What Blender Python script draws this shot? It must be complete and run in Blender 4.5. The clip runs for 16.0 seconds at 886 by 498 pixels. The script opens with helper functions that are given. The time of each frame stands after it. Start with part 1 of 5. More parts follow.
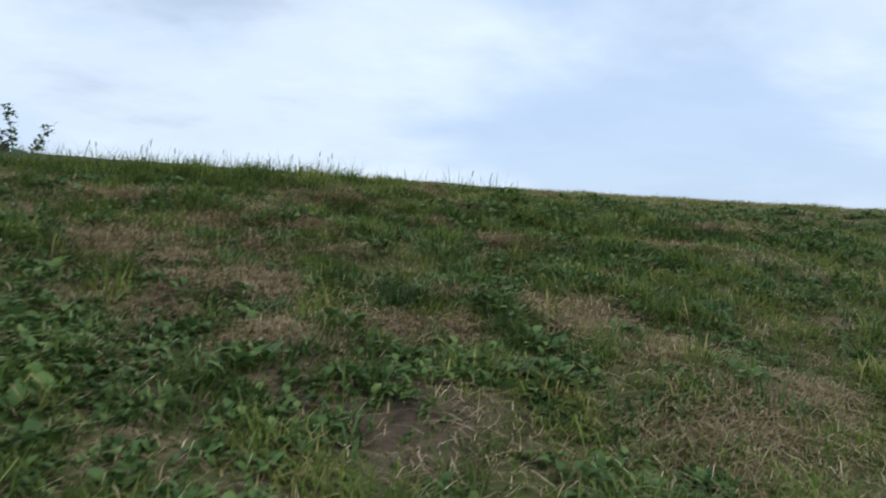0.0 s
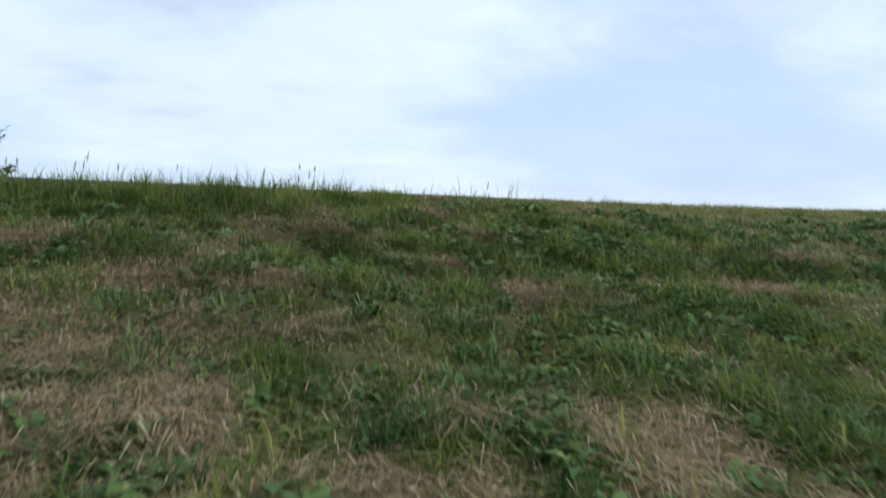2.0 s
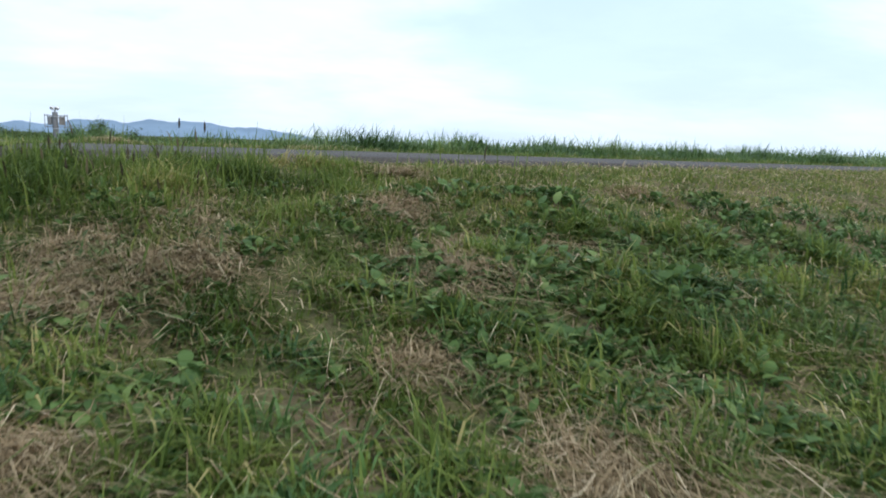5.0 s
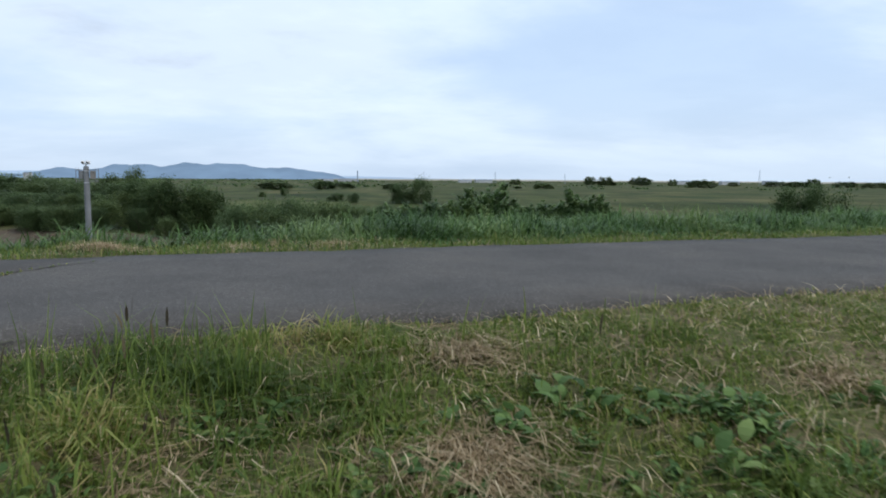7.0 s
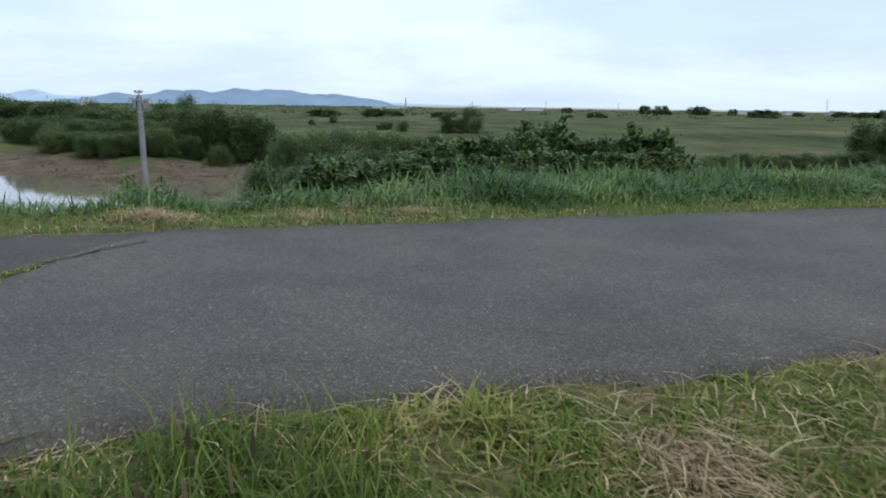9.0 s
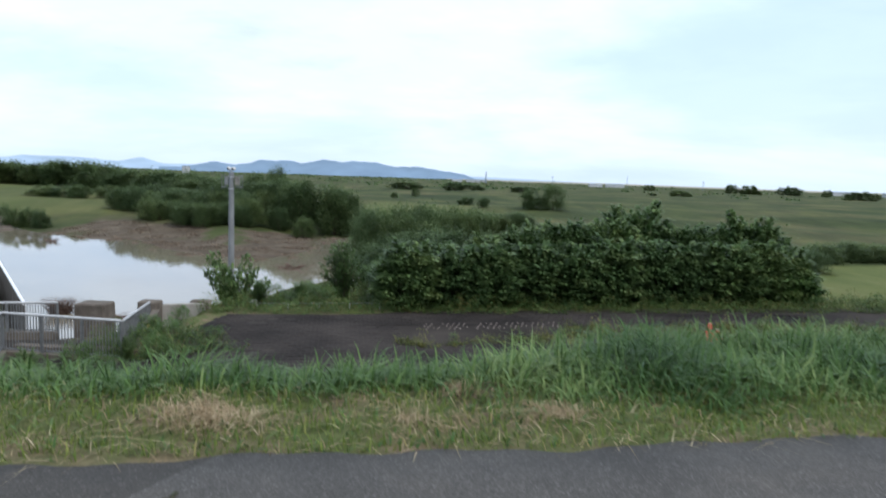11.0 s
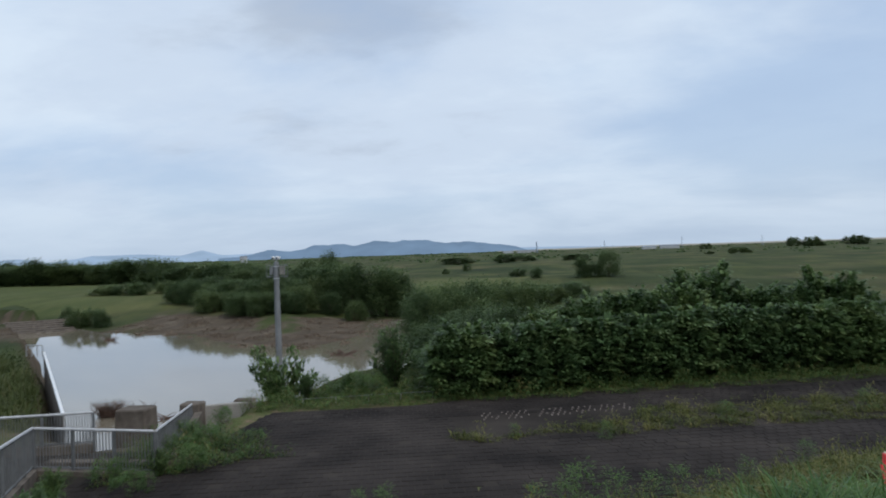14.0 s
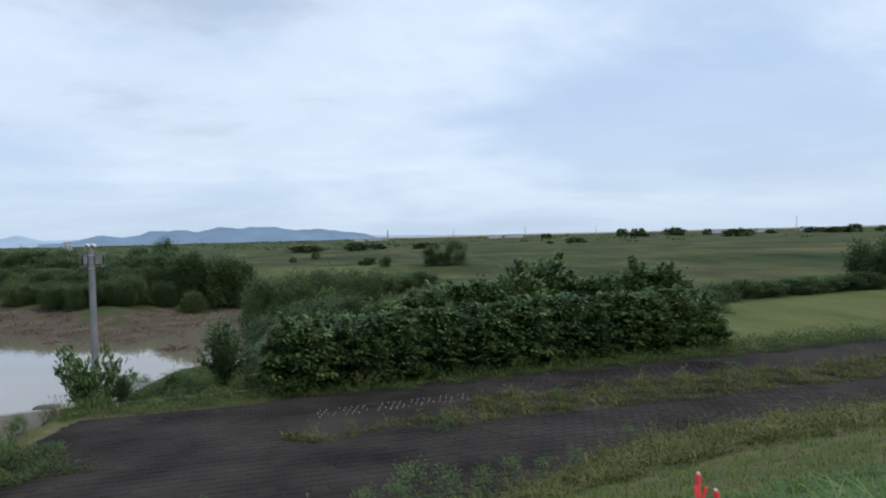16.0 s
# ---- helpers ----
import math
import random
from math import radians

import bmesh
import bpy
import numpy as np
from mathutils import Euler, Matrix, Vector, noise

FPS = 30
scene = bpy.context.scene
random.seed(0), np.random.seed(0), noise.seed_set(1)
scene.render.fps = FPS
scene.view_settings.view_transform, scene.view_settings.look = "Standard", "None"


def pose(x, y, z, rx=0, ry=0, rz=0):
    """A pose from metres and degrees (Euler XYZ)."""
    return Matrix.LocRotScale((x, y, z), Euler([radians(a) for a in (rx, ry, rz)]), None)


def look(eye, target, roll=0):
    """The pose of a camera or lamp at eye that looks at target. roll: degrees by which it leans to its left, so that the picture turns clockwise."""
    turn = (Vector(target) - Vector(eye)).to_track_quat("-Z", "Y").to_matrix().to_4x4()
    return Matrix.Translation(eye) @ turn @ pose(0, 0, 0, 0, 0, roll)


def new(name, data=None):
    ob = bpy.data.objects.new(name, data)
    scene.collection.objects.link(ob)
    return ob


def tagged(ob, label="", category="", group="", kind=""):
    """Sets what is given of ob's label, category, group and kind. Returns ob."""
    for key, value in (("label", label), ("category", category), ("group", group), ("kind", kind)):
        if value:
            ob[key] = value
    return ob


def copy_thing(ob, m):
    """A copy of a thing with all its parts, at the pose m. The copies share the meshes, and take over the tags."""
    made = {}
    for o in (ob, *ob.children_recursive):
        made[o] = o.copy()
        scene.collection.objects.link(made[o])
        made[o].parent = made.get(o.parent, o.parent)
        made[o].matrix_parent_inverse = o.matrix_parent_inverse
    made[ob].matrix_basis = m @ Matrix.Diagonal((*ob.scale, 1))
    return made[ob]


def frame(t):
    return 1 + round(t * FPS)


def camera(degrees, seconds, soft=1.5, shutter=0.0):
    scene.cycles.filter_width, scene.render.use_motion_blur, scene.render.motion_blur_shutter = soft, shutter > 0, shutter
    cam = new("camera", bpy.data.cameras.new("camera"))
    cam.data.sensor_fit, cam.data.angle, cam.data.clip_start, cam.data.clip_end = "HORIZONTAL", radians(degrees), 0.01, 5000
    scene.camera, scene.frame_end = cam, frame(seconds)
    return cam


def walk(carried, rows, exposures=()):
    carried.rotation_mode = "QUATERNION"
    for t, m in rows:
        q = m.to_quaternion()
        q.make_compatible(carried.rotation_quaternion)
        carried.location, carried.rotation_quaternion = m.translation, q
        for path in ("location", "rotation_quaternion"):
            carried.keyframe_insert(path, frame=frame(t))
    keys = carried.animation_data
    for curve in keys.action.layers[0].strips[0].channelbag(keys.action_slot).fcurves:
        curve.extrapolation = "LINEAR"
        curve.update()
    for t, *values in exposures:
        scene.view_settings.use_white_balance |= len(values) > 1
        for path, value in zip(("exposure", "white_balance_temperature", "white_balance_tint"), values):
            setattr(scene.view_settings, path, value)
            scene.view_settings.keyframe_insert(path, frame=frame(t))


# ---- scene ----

# seconds, eye x y z in metres, yaw, pitch and roll in degrees
PATH = [
    (0, -0.100, -8.399, -0.886, -9.92, -0.24, 2.24),
    (0.5, -0.011, -8.090, -0.736, -12.09, 0.00, 1.22),
    (1, -0.058, -7.591, -0.734, -11.66, -0.40, 2.41),
    (1.5, -0.020, -7.295, -0.570, -9.28, -3.20, 2.00),
    (2, 0.136, -6.806, -0.426, -9.32, -1.42, 1.34),
    (2.5, 0.065, -6.378, -0.198, -4.60, 5.92, 0.25),
    (3, 0.134, -6.041, -0.154, -7.42, 1.00, 0.72),
    (3.2, 0.220, -5.859, -0.158, -8.73, 1.09, 0.91),
    (5.3, 0.588, -4.045, 0.298, -11.54, -9.45, 2.09),
    (5.5, 0.595, -3.901, 0.428, -9.53, -9.43, 1.58),
    (6, 0.555, -3.392, 0.507, -8.71, -7.35, 0.44),
    (6.5, 0.588, -3.006, 0.663, -8.84, -6.86, -0.32),
    (7, 0.613, -2.528, 0.738, -8.84, -5.89, 0.43),
    (7.5, 0.455, -2.205, 0.788, -1.06, -4.81, -0.68),
    (8, 0.339, -1.819, 0.953, 0.07, -7.11, -1.95),
    (8.2, 0.367, -1.735, 0.961, -2.35, -8.50, -1.86),
    (10.3, 0.001, 0.000, 1.264, -5.58, -13.17, 1.85),
    (10.5, -0.010, 0.231, 1.349, -2.37, -12.20, 1.83),
    (11, -0.115, 0.529, 1.560, 1.77, -6.00, 2.00),
    (11.5, -0.309, 0.819, 1.652, 3.55, -4.56, 1.33),
    (12, -0.320, 1.140, 1.669, 2.63, -3.12, 0.57),
    (12.5, -0.287, 1.468, 1.737, 3.91, -0.80, -0.73),
    (13, -0.378, 1.813, 1.730, 5.19, 0.05, -0.20),
    (13.5, -0.350, 2.185, 1.697, 7.84, -0.12, -0.25),
    (14, -0.069, 2.622, 1.699, 6.27, 0.29, -1.95),
    (14.5, -0.084, 2.927, 1.668, -1.76, -2.41, -1.35),
    (15, -0.061, 3.272, 1.699, -4.06, -1.84, 0.13),
    (15.5, 0.193, 3.501, 1.695, -7.84, -2.36, -0.38),
    (16, 0.452, 3.701, 1.752, -6.27, -1.10, -1.46),
]


def eye_pose(x, y, z, yaw, pitch, roll):
    return pose(x, y, z, 0, 0, yaw) @ pose(0, 0, 0, 90 + pitch) @ pose(0, 0, 0, 0, 0, roll)


cam = camera(66.62, 16.0, soft=1.8, shutter=0.4)
EXPOSURES = [(0, 0.26), (0.5, 0.27), (1, 0.27), (1.5, 0.31), (2, 0.34), (2.5, 0.2), (3, -0.17), (3.2, -0.22), (5.3, 0.7), (5.5, 0.7), (6, 0.55), (6.5, 0.45), (7, 0.3), (7.5, 0.2), (8, 0.15), (8.2, 0.2),
             (10.3, 0.7), (10.5, 0.7), (11, 0.62), (11.5, 0.42), (12, 0.28), (12.5, 0.08), (13, 0.0), (13.5, -0.04), (14, -0.04), (14.5, -0.04), (15, 0.04), (15.5, 0.14), (16, 0.15)]
walk(cam, [(t, eye_pose(*row)) for t, *row in PATH], EXPOSURES)

# ---- sky and sun ----
SUN_HEIGHT, SUN_TURN = radians(48), radians(125)


def make_world():
    world = bpy.data.worlds.new("sky")
    scene.world = world
    world.use_nodes = True
    nt = world.node_tree
    nt.nodes.clear()
    N, L = nt.nodes.new, nt.links.new
    out, bg = N("ShaderNodeOutputWorld"), N("ShaderNodeBackground")
    bg.inputs["Strength"].default_value = 0.1
    sky = N("ShaderNodeTexSky")
    sky.sky_type, sky.sun_disc = "NISHITA", False
    sky.sun_elevation, sky.sun_rotation = SUN_HEIGHT, SUN_TURN
    sky.air_density, sky.dust_density = 1.0, 2.0
    co = N("ShaderNodeTexCoord")
    sep = N("ShaderNodeSeparateXYZ")
    L(co.outputs["Generated"], sep.inputs[0])

    def math_node(op, a, b=None, clamp=False):
        n = N("ShaderNodeMath")
        n.operation, n.use_clamp = op, clamp
        for i, v in enumerate((a, b)):
            if v is None:
                continue
            if isinstance(v, (int, float)):
                n.inputs[i].default_value = v
            else:
                L(v, n.inputs[i])
        return n.outputs[0]

    up = math_node("MAXIMUM", sep.outputs[2], 0.0)
    high = math_node("ADD", up, 0.20)
    flat = N("ShaderNodeCombineXYZ")
    L(math_node("DIVIDE", sep.outputs[0], high), flat.inputs[0])
    L(math_node("DIVIDE", sep.outputs[1], high), flat.inputs[1])

    def cloud(scale, detail, rough, shift):
        m = N("ShaderNodeMapping")
        m.inputs["Location"].default_value = shift
        m.inputs["Rotation"].default_value = (0, 0, 0.5)
        m.inputs["Scale"].default_value = (0.7, 0.9, 1)
        L(flat.outputs[0], m.inputs[0])
        n = N("ShaderNodeTexNoise")
        n.inputs["Scale"].default_value, n.inputs["Detail"].default_value = scale, detail
        n.inputs["Roughness"].default_value, n.inputs["Distortion"].default_value = rough, 0.25
        L(m.outputs[0], n.inputs["Vector"])
        return n.outputs[0]

    def ramp(fac, *stops):
        r = N("ShaderNodeValToRGB")
        r.color_ramp.interpolation = "EASE"
        el = r.color_ramp.elements
        while len(el) < len(stops):
            el.new(0.5)
        for e, (p, c) in zip(el, stops):
            e.position, e.color = p, (*c, 1)
        L(fac, r.inputs[0])
        return r.outputs[0]

    def bank_of_cloud(bearing, rise, wide, tall):
        """A soft-edged oval in the sky, one at its middle."""
        a, e = radians(bearing), radians(rise)
        side = math_node("MULTIPLY", math_node("SUBTRACT", math_node("ARCTAN2", sep.outputs[0], sep.outputs[1]), a), 1 / radians(wide))
        lift = math_node("MULTIPLY", math_node("SUBTRACT", sep.outputs[2], math.sin(e)), 1 / radians(tall))
        far_off = math_node("ADD", math_node("MULTIPLY", side, side), math_node("MULTIPLY", lift, lift))
        return math_node("POWER", 2.718, math_node("MULTIPLY", far_off, -1.0))

    grey_bank, clear_gap = bank_of_cloud(-16, 20, 14, 4.5), bank_of_cloud(21, 10, 13, 7)
    thick = math_node("SUBTRACT", cloud(0.85, 6, 0.55, (3.1, 1.7, 0)), math_node("MULTIPLY", clear_gap, 0.08))
    lit = math_node("SUBTRACT", cloud(0.75, 6, 0.5, (0.4, 6.3, 2)), math_node("MULTIPLY", grey_bank, 0.22))
    lit = math_node("ADD", lit, math_node("MULTIPLY", math_node("SUBTRACT", cloud(2.7, 7, 0.62, (7.7, 2.1, 1)), 0.5), 0.34))
    cover = ramp(thick, (0.34, (0.35,) * 3), (0.60, (0.97,) * 3))
    # lit tops and grey undersides of a thin, high deck of cloud
    body = ramp(lit, (0.24, (4.9, 5.7, 6.9)), (0.40, (6.4, 7.5, 9.0)), (0.54, (7.2, 8.35, 9.7)), (0.70, (7.8, 8.8, 9.9)))
    blue = N("ShaderNodeMix")
    blue.data_type = "RGBA"
    blue.inputs[0].default_value = 0.55
    L(sky.outputs[0], blue.inputs[6])
    blue.inputs[7].default_value = (4.6, 6.7, 10.2, 1)
    mix = N("ShaderNodeMix")
    mix.data_type = "RGBA"
    L(cover, mix.inputs[0])
    L(blue.outputs[2], mix.inputs[6])
    L(body, mix.inputs[7])
    # the haze lies grey-blue along the horizon
    haze = N("ShaderNodeMix")
    haze.data_type = "RGBA"
    L(math_node("MULTIPLY", math_node("POWER", 2.718, math_node("MULTIPLY", up, -13.0)), 0.75), haze.inputs[0])
    L(mix.outputs[2], haze.inputs[6])
    haze.inputs[7].default_value = (4.9, 6.0, 7.4, 1)
    L(haze.outputs[2], bg.inputs["Color"])
    L(bg.outputs[0], out.inputs[0])


make_world()
sun = new("sun", bpy.data.lights.new("sun", "SUN"))
sun.data.energy, sun.data.angle, sun.data.color = 1.4, radians(24), (1.0, 0.95, 0.88)
sun.matrix_world = look((0, 0, 0), (-math.sin(SUN_TURN) * math.cos(SUN_HEIGHT), -math.cos(SUN_TURN) * math.cos(SUN_HEIGHT), -math.sin(SUN_HEIGHT)))


# ---- materials ----
def nodes_of(name):
    m = bpy.data.materials.new(name)
    m.use_nodes = True
    nt = m.node_tree
    return m, nt, nt.nodes.new, nt.links.new, nt.nodes["Principled BSDF"]


def noise_node(nt, scale, detail=4, rough=0.55, vector=None):
    n = nt.nodes.new("ShaderNodeTexNoise")
    n.inputs["Scale"].default_value, n.inputs["Detail"].default_value, n.inputs["Roughness"].default_value = scale, detail, rough
    if vector is None:
        g = nt.nodes.new("ShaderNodeNewGeometry")
        vector = g.outputs["Position"]
    nt.links.new(vector, n.inputs["Vector"])
    return n.outputs[0]


def ramp_node(nt, fac, *stops):
    r = nt.nodes.new("ShaderNodeValToRGB")
    el = r.color_ramp.elements
    while len(el) < len(stops):
        el.new(0.5)
    for e, (p, c) in zip(el, stops):
        e.position, e.color = p, (*c, 1)
    nt.links.new(fac, r.inputs[0])
    return r.outputs[0]


def mix_node(nt, fac, a, b, blend="MIX"):
    n = nt.nodes.new("ShaderNodeMix")
    n.data_type, n.blend_type = "RGBA", blend
    for i, v in ((0, fac), (6, a), (7, b)):
        if isinstance(v, (int, float)):
            n.inputs[i].default_value = v
        elif isinstance(v, tuple):
            n.inputs[i].default_value = (*v, 1)
        else:
            nt.links.new(v, n.inputs[i])
    return n.outputs[2]


def bump_node(nt, bsdf, height, strength, distance):
    b = nt.nodes.new("ShaderNodeBump")
    b.inputs["Strength"].default_value, b.inputs["Distance"].default_value = strength, distance
    nt.links.new(height, b.inputs["Height"])
    nt.links.new(b.outputs[0], bsdf.inputs["Normal"])


def attribute(nt, name):
    a = nt.nodes.new("ShaderNodeAttribute")
    a.attribute_name = name
    return a.outputs["Fac"]


def leaf_material(name, stops, rough=0.55, through_light=0.25, differ=0.0):
    """Leaves and blades, coloured by each one's own tint."""
    m, nt, N, L, p = nodes_of(name)
    c = ramp_node(nt, attribute(nt, "tint"), *stops)
    n = noise_node(nt, 1.3, 3)
    c = mix_node(nt, 0.5, c, ramp_node(nt, n, (0.3, (0.55, 0.6, 0.5)), (0.7, (1.3, 1.25, 1.25))), "MULTIPLY")
    who = N("ShaderNodeObjectInfo")
    c = mix_node(nt, differ, c, ramp_node(nt, who.outputs["Random"], (0.0, (0.70, 0.76, 0.78)), (0.5, (0.97, 1.0, 1.0)), (1.0, (1.3, 1.22, 1.1))), "MULTIPLY")
    L(c, p.inputs["Base Color"])
    p.inputs["Roughness"].default_value = rough
    p.inputs["Specular IOR Level"].default_value = 0.15
    tr = N("ShaderNodeBsdfTranslucent")
    L(c, tr.inputs[0])
    mix = N("ShaderNodeMixShader")
    mix.inputs[0].default_value = through_light
    L(p.outputs[0], mix.inputs[1])
    L(tr.outputs[0], mix.inputs[2])
    L(mix.outputs[0], nt.nodes["Material Output"].inputs[0])
    return m


def surface(name, dark, light, scale, rough=0.8, metal=0.0, bump=0.3, bump_scale=None, depth=0.004):
    m, nt, N, L, p = nodes_of(name)
    c = ramp_node(nt, noise_node(nt, scale, 5), (0.3, dark), (0.7, light))
    grain = noise_node(nt, bump_scale or scale * 12, 4)
    c = mix_node(nt, 0.6, c, ramp_node(nt, grain, (0.3, (0.7,) * 3), (0.7, (1.25,) * 3)), "MULTIPLY")
    L(c, p.inputs["Base Color"])
    p.inputs["Roughness"].default_value, p.inputs["Metallic"].default_value = rough, metal
    p.inputs["Specular IOR Level"].default_value = 0.5 if rough < 0.7 else 0.12
    if bump:
        bump_node(nt, p, grain, bump, depth)
    return m


def ground_material():
    m, nt, N, L, p = nodes_of("ground")
    soil = ramp_node(nt, noise_node(nt, 9, 6), (0.3, (0.045, 0.034, 0.026)), (0.7, (0.12, 0.09, 0.062)))
    thatch = ramp_node(nt, noise_node(nt, 14, 6, 0.7), (0.3, (0.08, 0.06, 0.038)), (0.7, (0.24, 0.18, 0.118)))
    moss = ramp_node(nt, noise_node(nt, 22, 6, 0.7), (0.3, (0.05, 0.062, 0.023)), (0.7, (0.125, 0.14, 0.055)))
    c = mix_node(nt, ramp_node(nt, noise_node(nt, 1.6, 5), (0.45, (0,) * 3), (0.68, (1,) * 3)), moss, thatch)
    c = mix_node(nt, attribute(nt, "bare"), c, soil)
    # open grassland: reeds, dry and green by turns
    g1 = ramp_node(nt, noise_node(nt, 0.022, 6, 0.6), (0.36, (0.036, 0.052, 0.019)), (0.5, (0.058, 0.072, 0.027)), (0.63, (0.100, 0.096, 0.044)))
    turned = N("ShaderNodeMapping")
    turned.inputs["Rotation"].default_value = (0.6, 0.4, 0.7)
    turned.inputs["Scale"].default_value = (1.0, 0.35, 1.0)
    g = N("ShaderNodeNewGeometry")
    L(g.outputs["Position"], turned.inputs[0])
    g2 = ramp_node(nt, noise_node(nt, 0.11, 8, 0.68, turned.outputs[0]), (0.34, (0.42, 0.46, 0.5)), (0.5, (0.86,) * 3), (0.66, (1.28, 1.22, 1.05)))
    c = mix_node(nt, attribute(nt, "plain"), c, mix_node(nt, 0.8, g1, g2, "MULTIPLY"))
    hay = ramp_node(nt, noise_node(nt, 0.3, 7, 0.65, turned.outputs[0]), (0.3, (0.078, 0.100, 0.032)), (0.5, (0.112, 0.128, 0.044)), (0.7, (0.165, 0.155, 0.07)))
    c = mix_node(nt, attribute(nt, "meadow"), c, hay)
    mud = ramp_node(nt, noise_node(nt, 0.35, 6, 0.65), (0.3, (0.058, 0.045, 0.033)), (0.55, (0.10, 0.079, 0.058)), (0.75, (0.17, 0.14, 0.108)))
    c = mix_node(nt, attribute(nt, "mud"), c, mud)
    L(c, p.inputs["Base Color"])
    p.inputs["Roughness"].default_value, p.inputs["Specular IOR Level"].default_value = 0.95, 0.08
    bump_node(nt, p, noise_node(nt, 18, 6, 0.7), 0.7, 0.03)
    return m


def asphalt_material():
    m, nt, N, L, p = nodes_of("asphalt")
    v = N("ShaderNodeTexVoronoi")
    v.inputs["Scale"].default_value = 130
    g = N("ShaderNodeNewGeometry")
    L(g.outputs["Position"], v.inputs["Vector"])
    stone = ramp_node(nt, v.outputs["Color"], (0.2, (0.050, 0.0455, 0.041)), (0.78, (0.084, 0.0775, 0.071)), (0.97, (0.19, 0.18, 0.168)))
    stain = ramp_node(nt, noise_node(nt, 0.9, 7, 0.65), (0.32, (0.68,) * 3), (0.5, (0.95,) * 3), (0.72, (1.32, 1.28, 1.22)))
    c = mix_node(nt, 0.9, stone, stain, "MULTIPLY")
    # an older, darker slab beyond the curved joint
    at = N("ShaderNodeSeparateXYZ")
    L(g.outputs["Position"], at.inputs[0])

    def sum_node(op, a, b):
        n = N("ShaderNodeMath")
        n.operation = op
        for i, v in enumerate((a, b)):
            if isinstance(v, float):
                n.inputs[i].default_value = v
            else:
                L(v, n.inputs[i])
        return n.outputs[0]

    along = sum_node("SUBTRACT", at.outputs[1], 2.35)
    beyond = sum_node("SUBTRACT", at.outputs[0], sum_node("SUBTRACT", sum_node("MULTIPLY", sum_node("MULTIPLY", along, along), 0.17), 1.88))
    old = sum_node("LESS_THAN", beyond, 0.0)
    L(mix_node(nt, old, c, mix_node(nt, 1.0, c, (0.72, 0.70, 0.68), "MULTIPLY")), p.inputs["Base Color"])
    p.inputs["Roughness"].default_value, p.inputs["Specular IOR Level"].default_value = 0.85, 0.3
    bump_node(nt, p, v.outputs["Distance"], 0.5, 0.006)
    return m


def water_material():
    m, nt, N, L, p = nodes_of("water")
    L(ramp_node(nt, noise_node(nt, 0.05, 4), (0.3, (0.17, 0.145, 0.108)), (0.7, (0.23, 0.198, 0.15))), p.inputs["Base Color"])
    p.inputs["Roughness"].default_value, p.inputs["IOR"].default_value = 0.03, 2.2
    bump_node(nt, p, noise_node(nt, 0.9, 4), 0.03, 0.05)
    return m


def hazy_glow_material(name, colour):
    # Self-lit: distance haze is painted into the colour, which glows without any lamp.
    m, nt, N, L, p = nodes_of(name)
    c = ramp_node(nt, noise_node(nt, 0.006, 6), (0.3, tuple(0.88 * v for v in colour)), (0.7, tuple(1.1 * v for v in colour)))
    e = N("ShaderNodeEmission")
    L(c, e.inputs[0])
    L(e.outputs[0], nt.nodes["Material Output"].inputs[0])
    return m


GROUND, ASPHALT, WATER = ground_material(), asphalt_material(), water_material()
GRASS = leaf_material("grass", [(0.0, (0.068, 0.110, 0.027)), (0.5, (0.140, 0.196, 0.043)), (0.85, (0.222, 0.268, 0.064)), (1.0, (0.41, 0.355, 0.15))], 0.5, 0.44)
REED = leaf_material("tall_grass", [(0.0, (0.034, 0.076, 0.025)), (0.6, (0.088, 0.162, 0.046)), (1.0, (0.19, 0.255, 0.095))], 0.42)
WEED = leaf_material("weed", [(0.0, (0.044, 0.088, 0.028)), (0.7, (0.108, 0.182, 0.054)), (1.0, (0.19, 0.26, 0.085))], 0.5, 0.3)
STRAW = leaf_material("straw", [(0.0, (0.18, 0.132, 0.075)), (0.6, (0.42, 0.325, 0.20)), (1.0, (0.68, 0.57, 0.40))], 0.7, 0.35)
BRUSH = leaf_material("dead_brush", [(0.0, (0.095, 0.068, 0.05)), (0.6, (0.16, 0.118, 0.086)), (1.0, (0.27, 0.21, 0.16))], 0.8, 0.1)
SEED = leaf_material("seed_head", [(0.0, (0.04, 0.032, 0.022)), (1.0, (0.11, 0.09, 0.05))], 0.8, 0.1)
PLAINREED = leaf_material("plain_reed", [(0.0, (0.04, 0.060, 0.018)), (0.6, (0.074, 0.095, 0.030)), (1.0, (0.13, 0.13, 0.055))])
DRYWEED = leaf_material("yellow_weed", [(0.0, (0.06, 0.08, 0.022)), (0.6, (0.14, 0.145, 0.046)), (1.0, (0.26, 0.22, 0.095))])
BUSH = leaf_material("bush_leaf", [(0.0, (0.054, 0.096, 0.037)), (0.5, (0.104, 0.166, 0.063)), (0.8, (0.175, 0.24, 0.096)), (1.0, (0.25, 0.31, 0.14))], 0.45, 0.34, 0.7)
TREE = leaf_material("tree_leaf", [(0.0, (0.062, 0.100, 0.043)), (0.6, (0.125, 0.176, 0.077)), (1.0, (0.205, 0.255, 0.115))], 0.6, 0.42, 0.8)
DEAD = surface("dead_wood", (0.06, 0.04, 0.032), (0.15, 0.10, 0.08), 3, 0.9)
BARK = surface("bark", (0.05, 0.04, 0.03), (0.13, 0.105, 0.08), 5, 0.9, bump=0.6)
CONCRETE = surface("concrete", (0.19, 0.175, 0.155), (0.34, 0.325, 0.295), 1.2, 0.9, bump_scale=40)
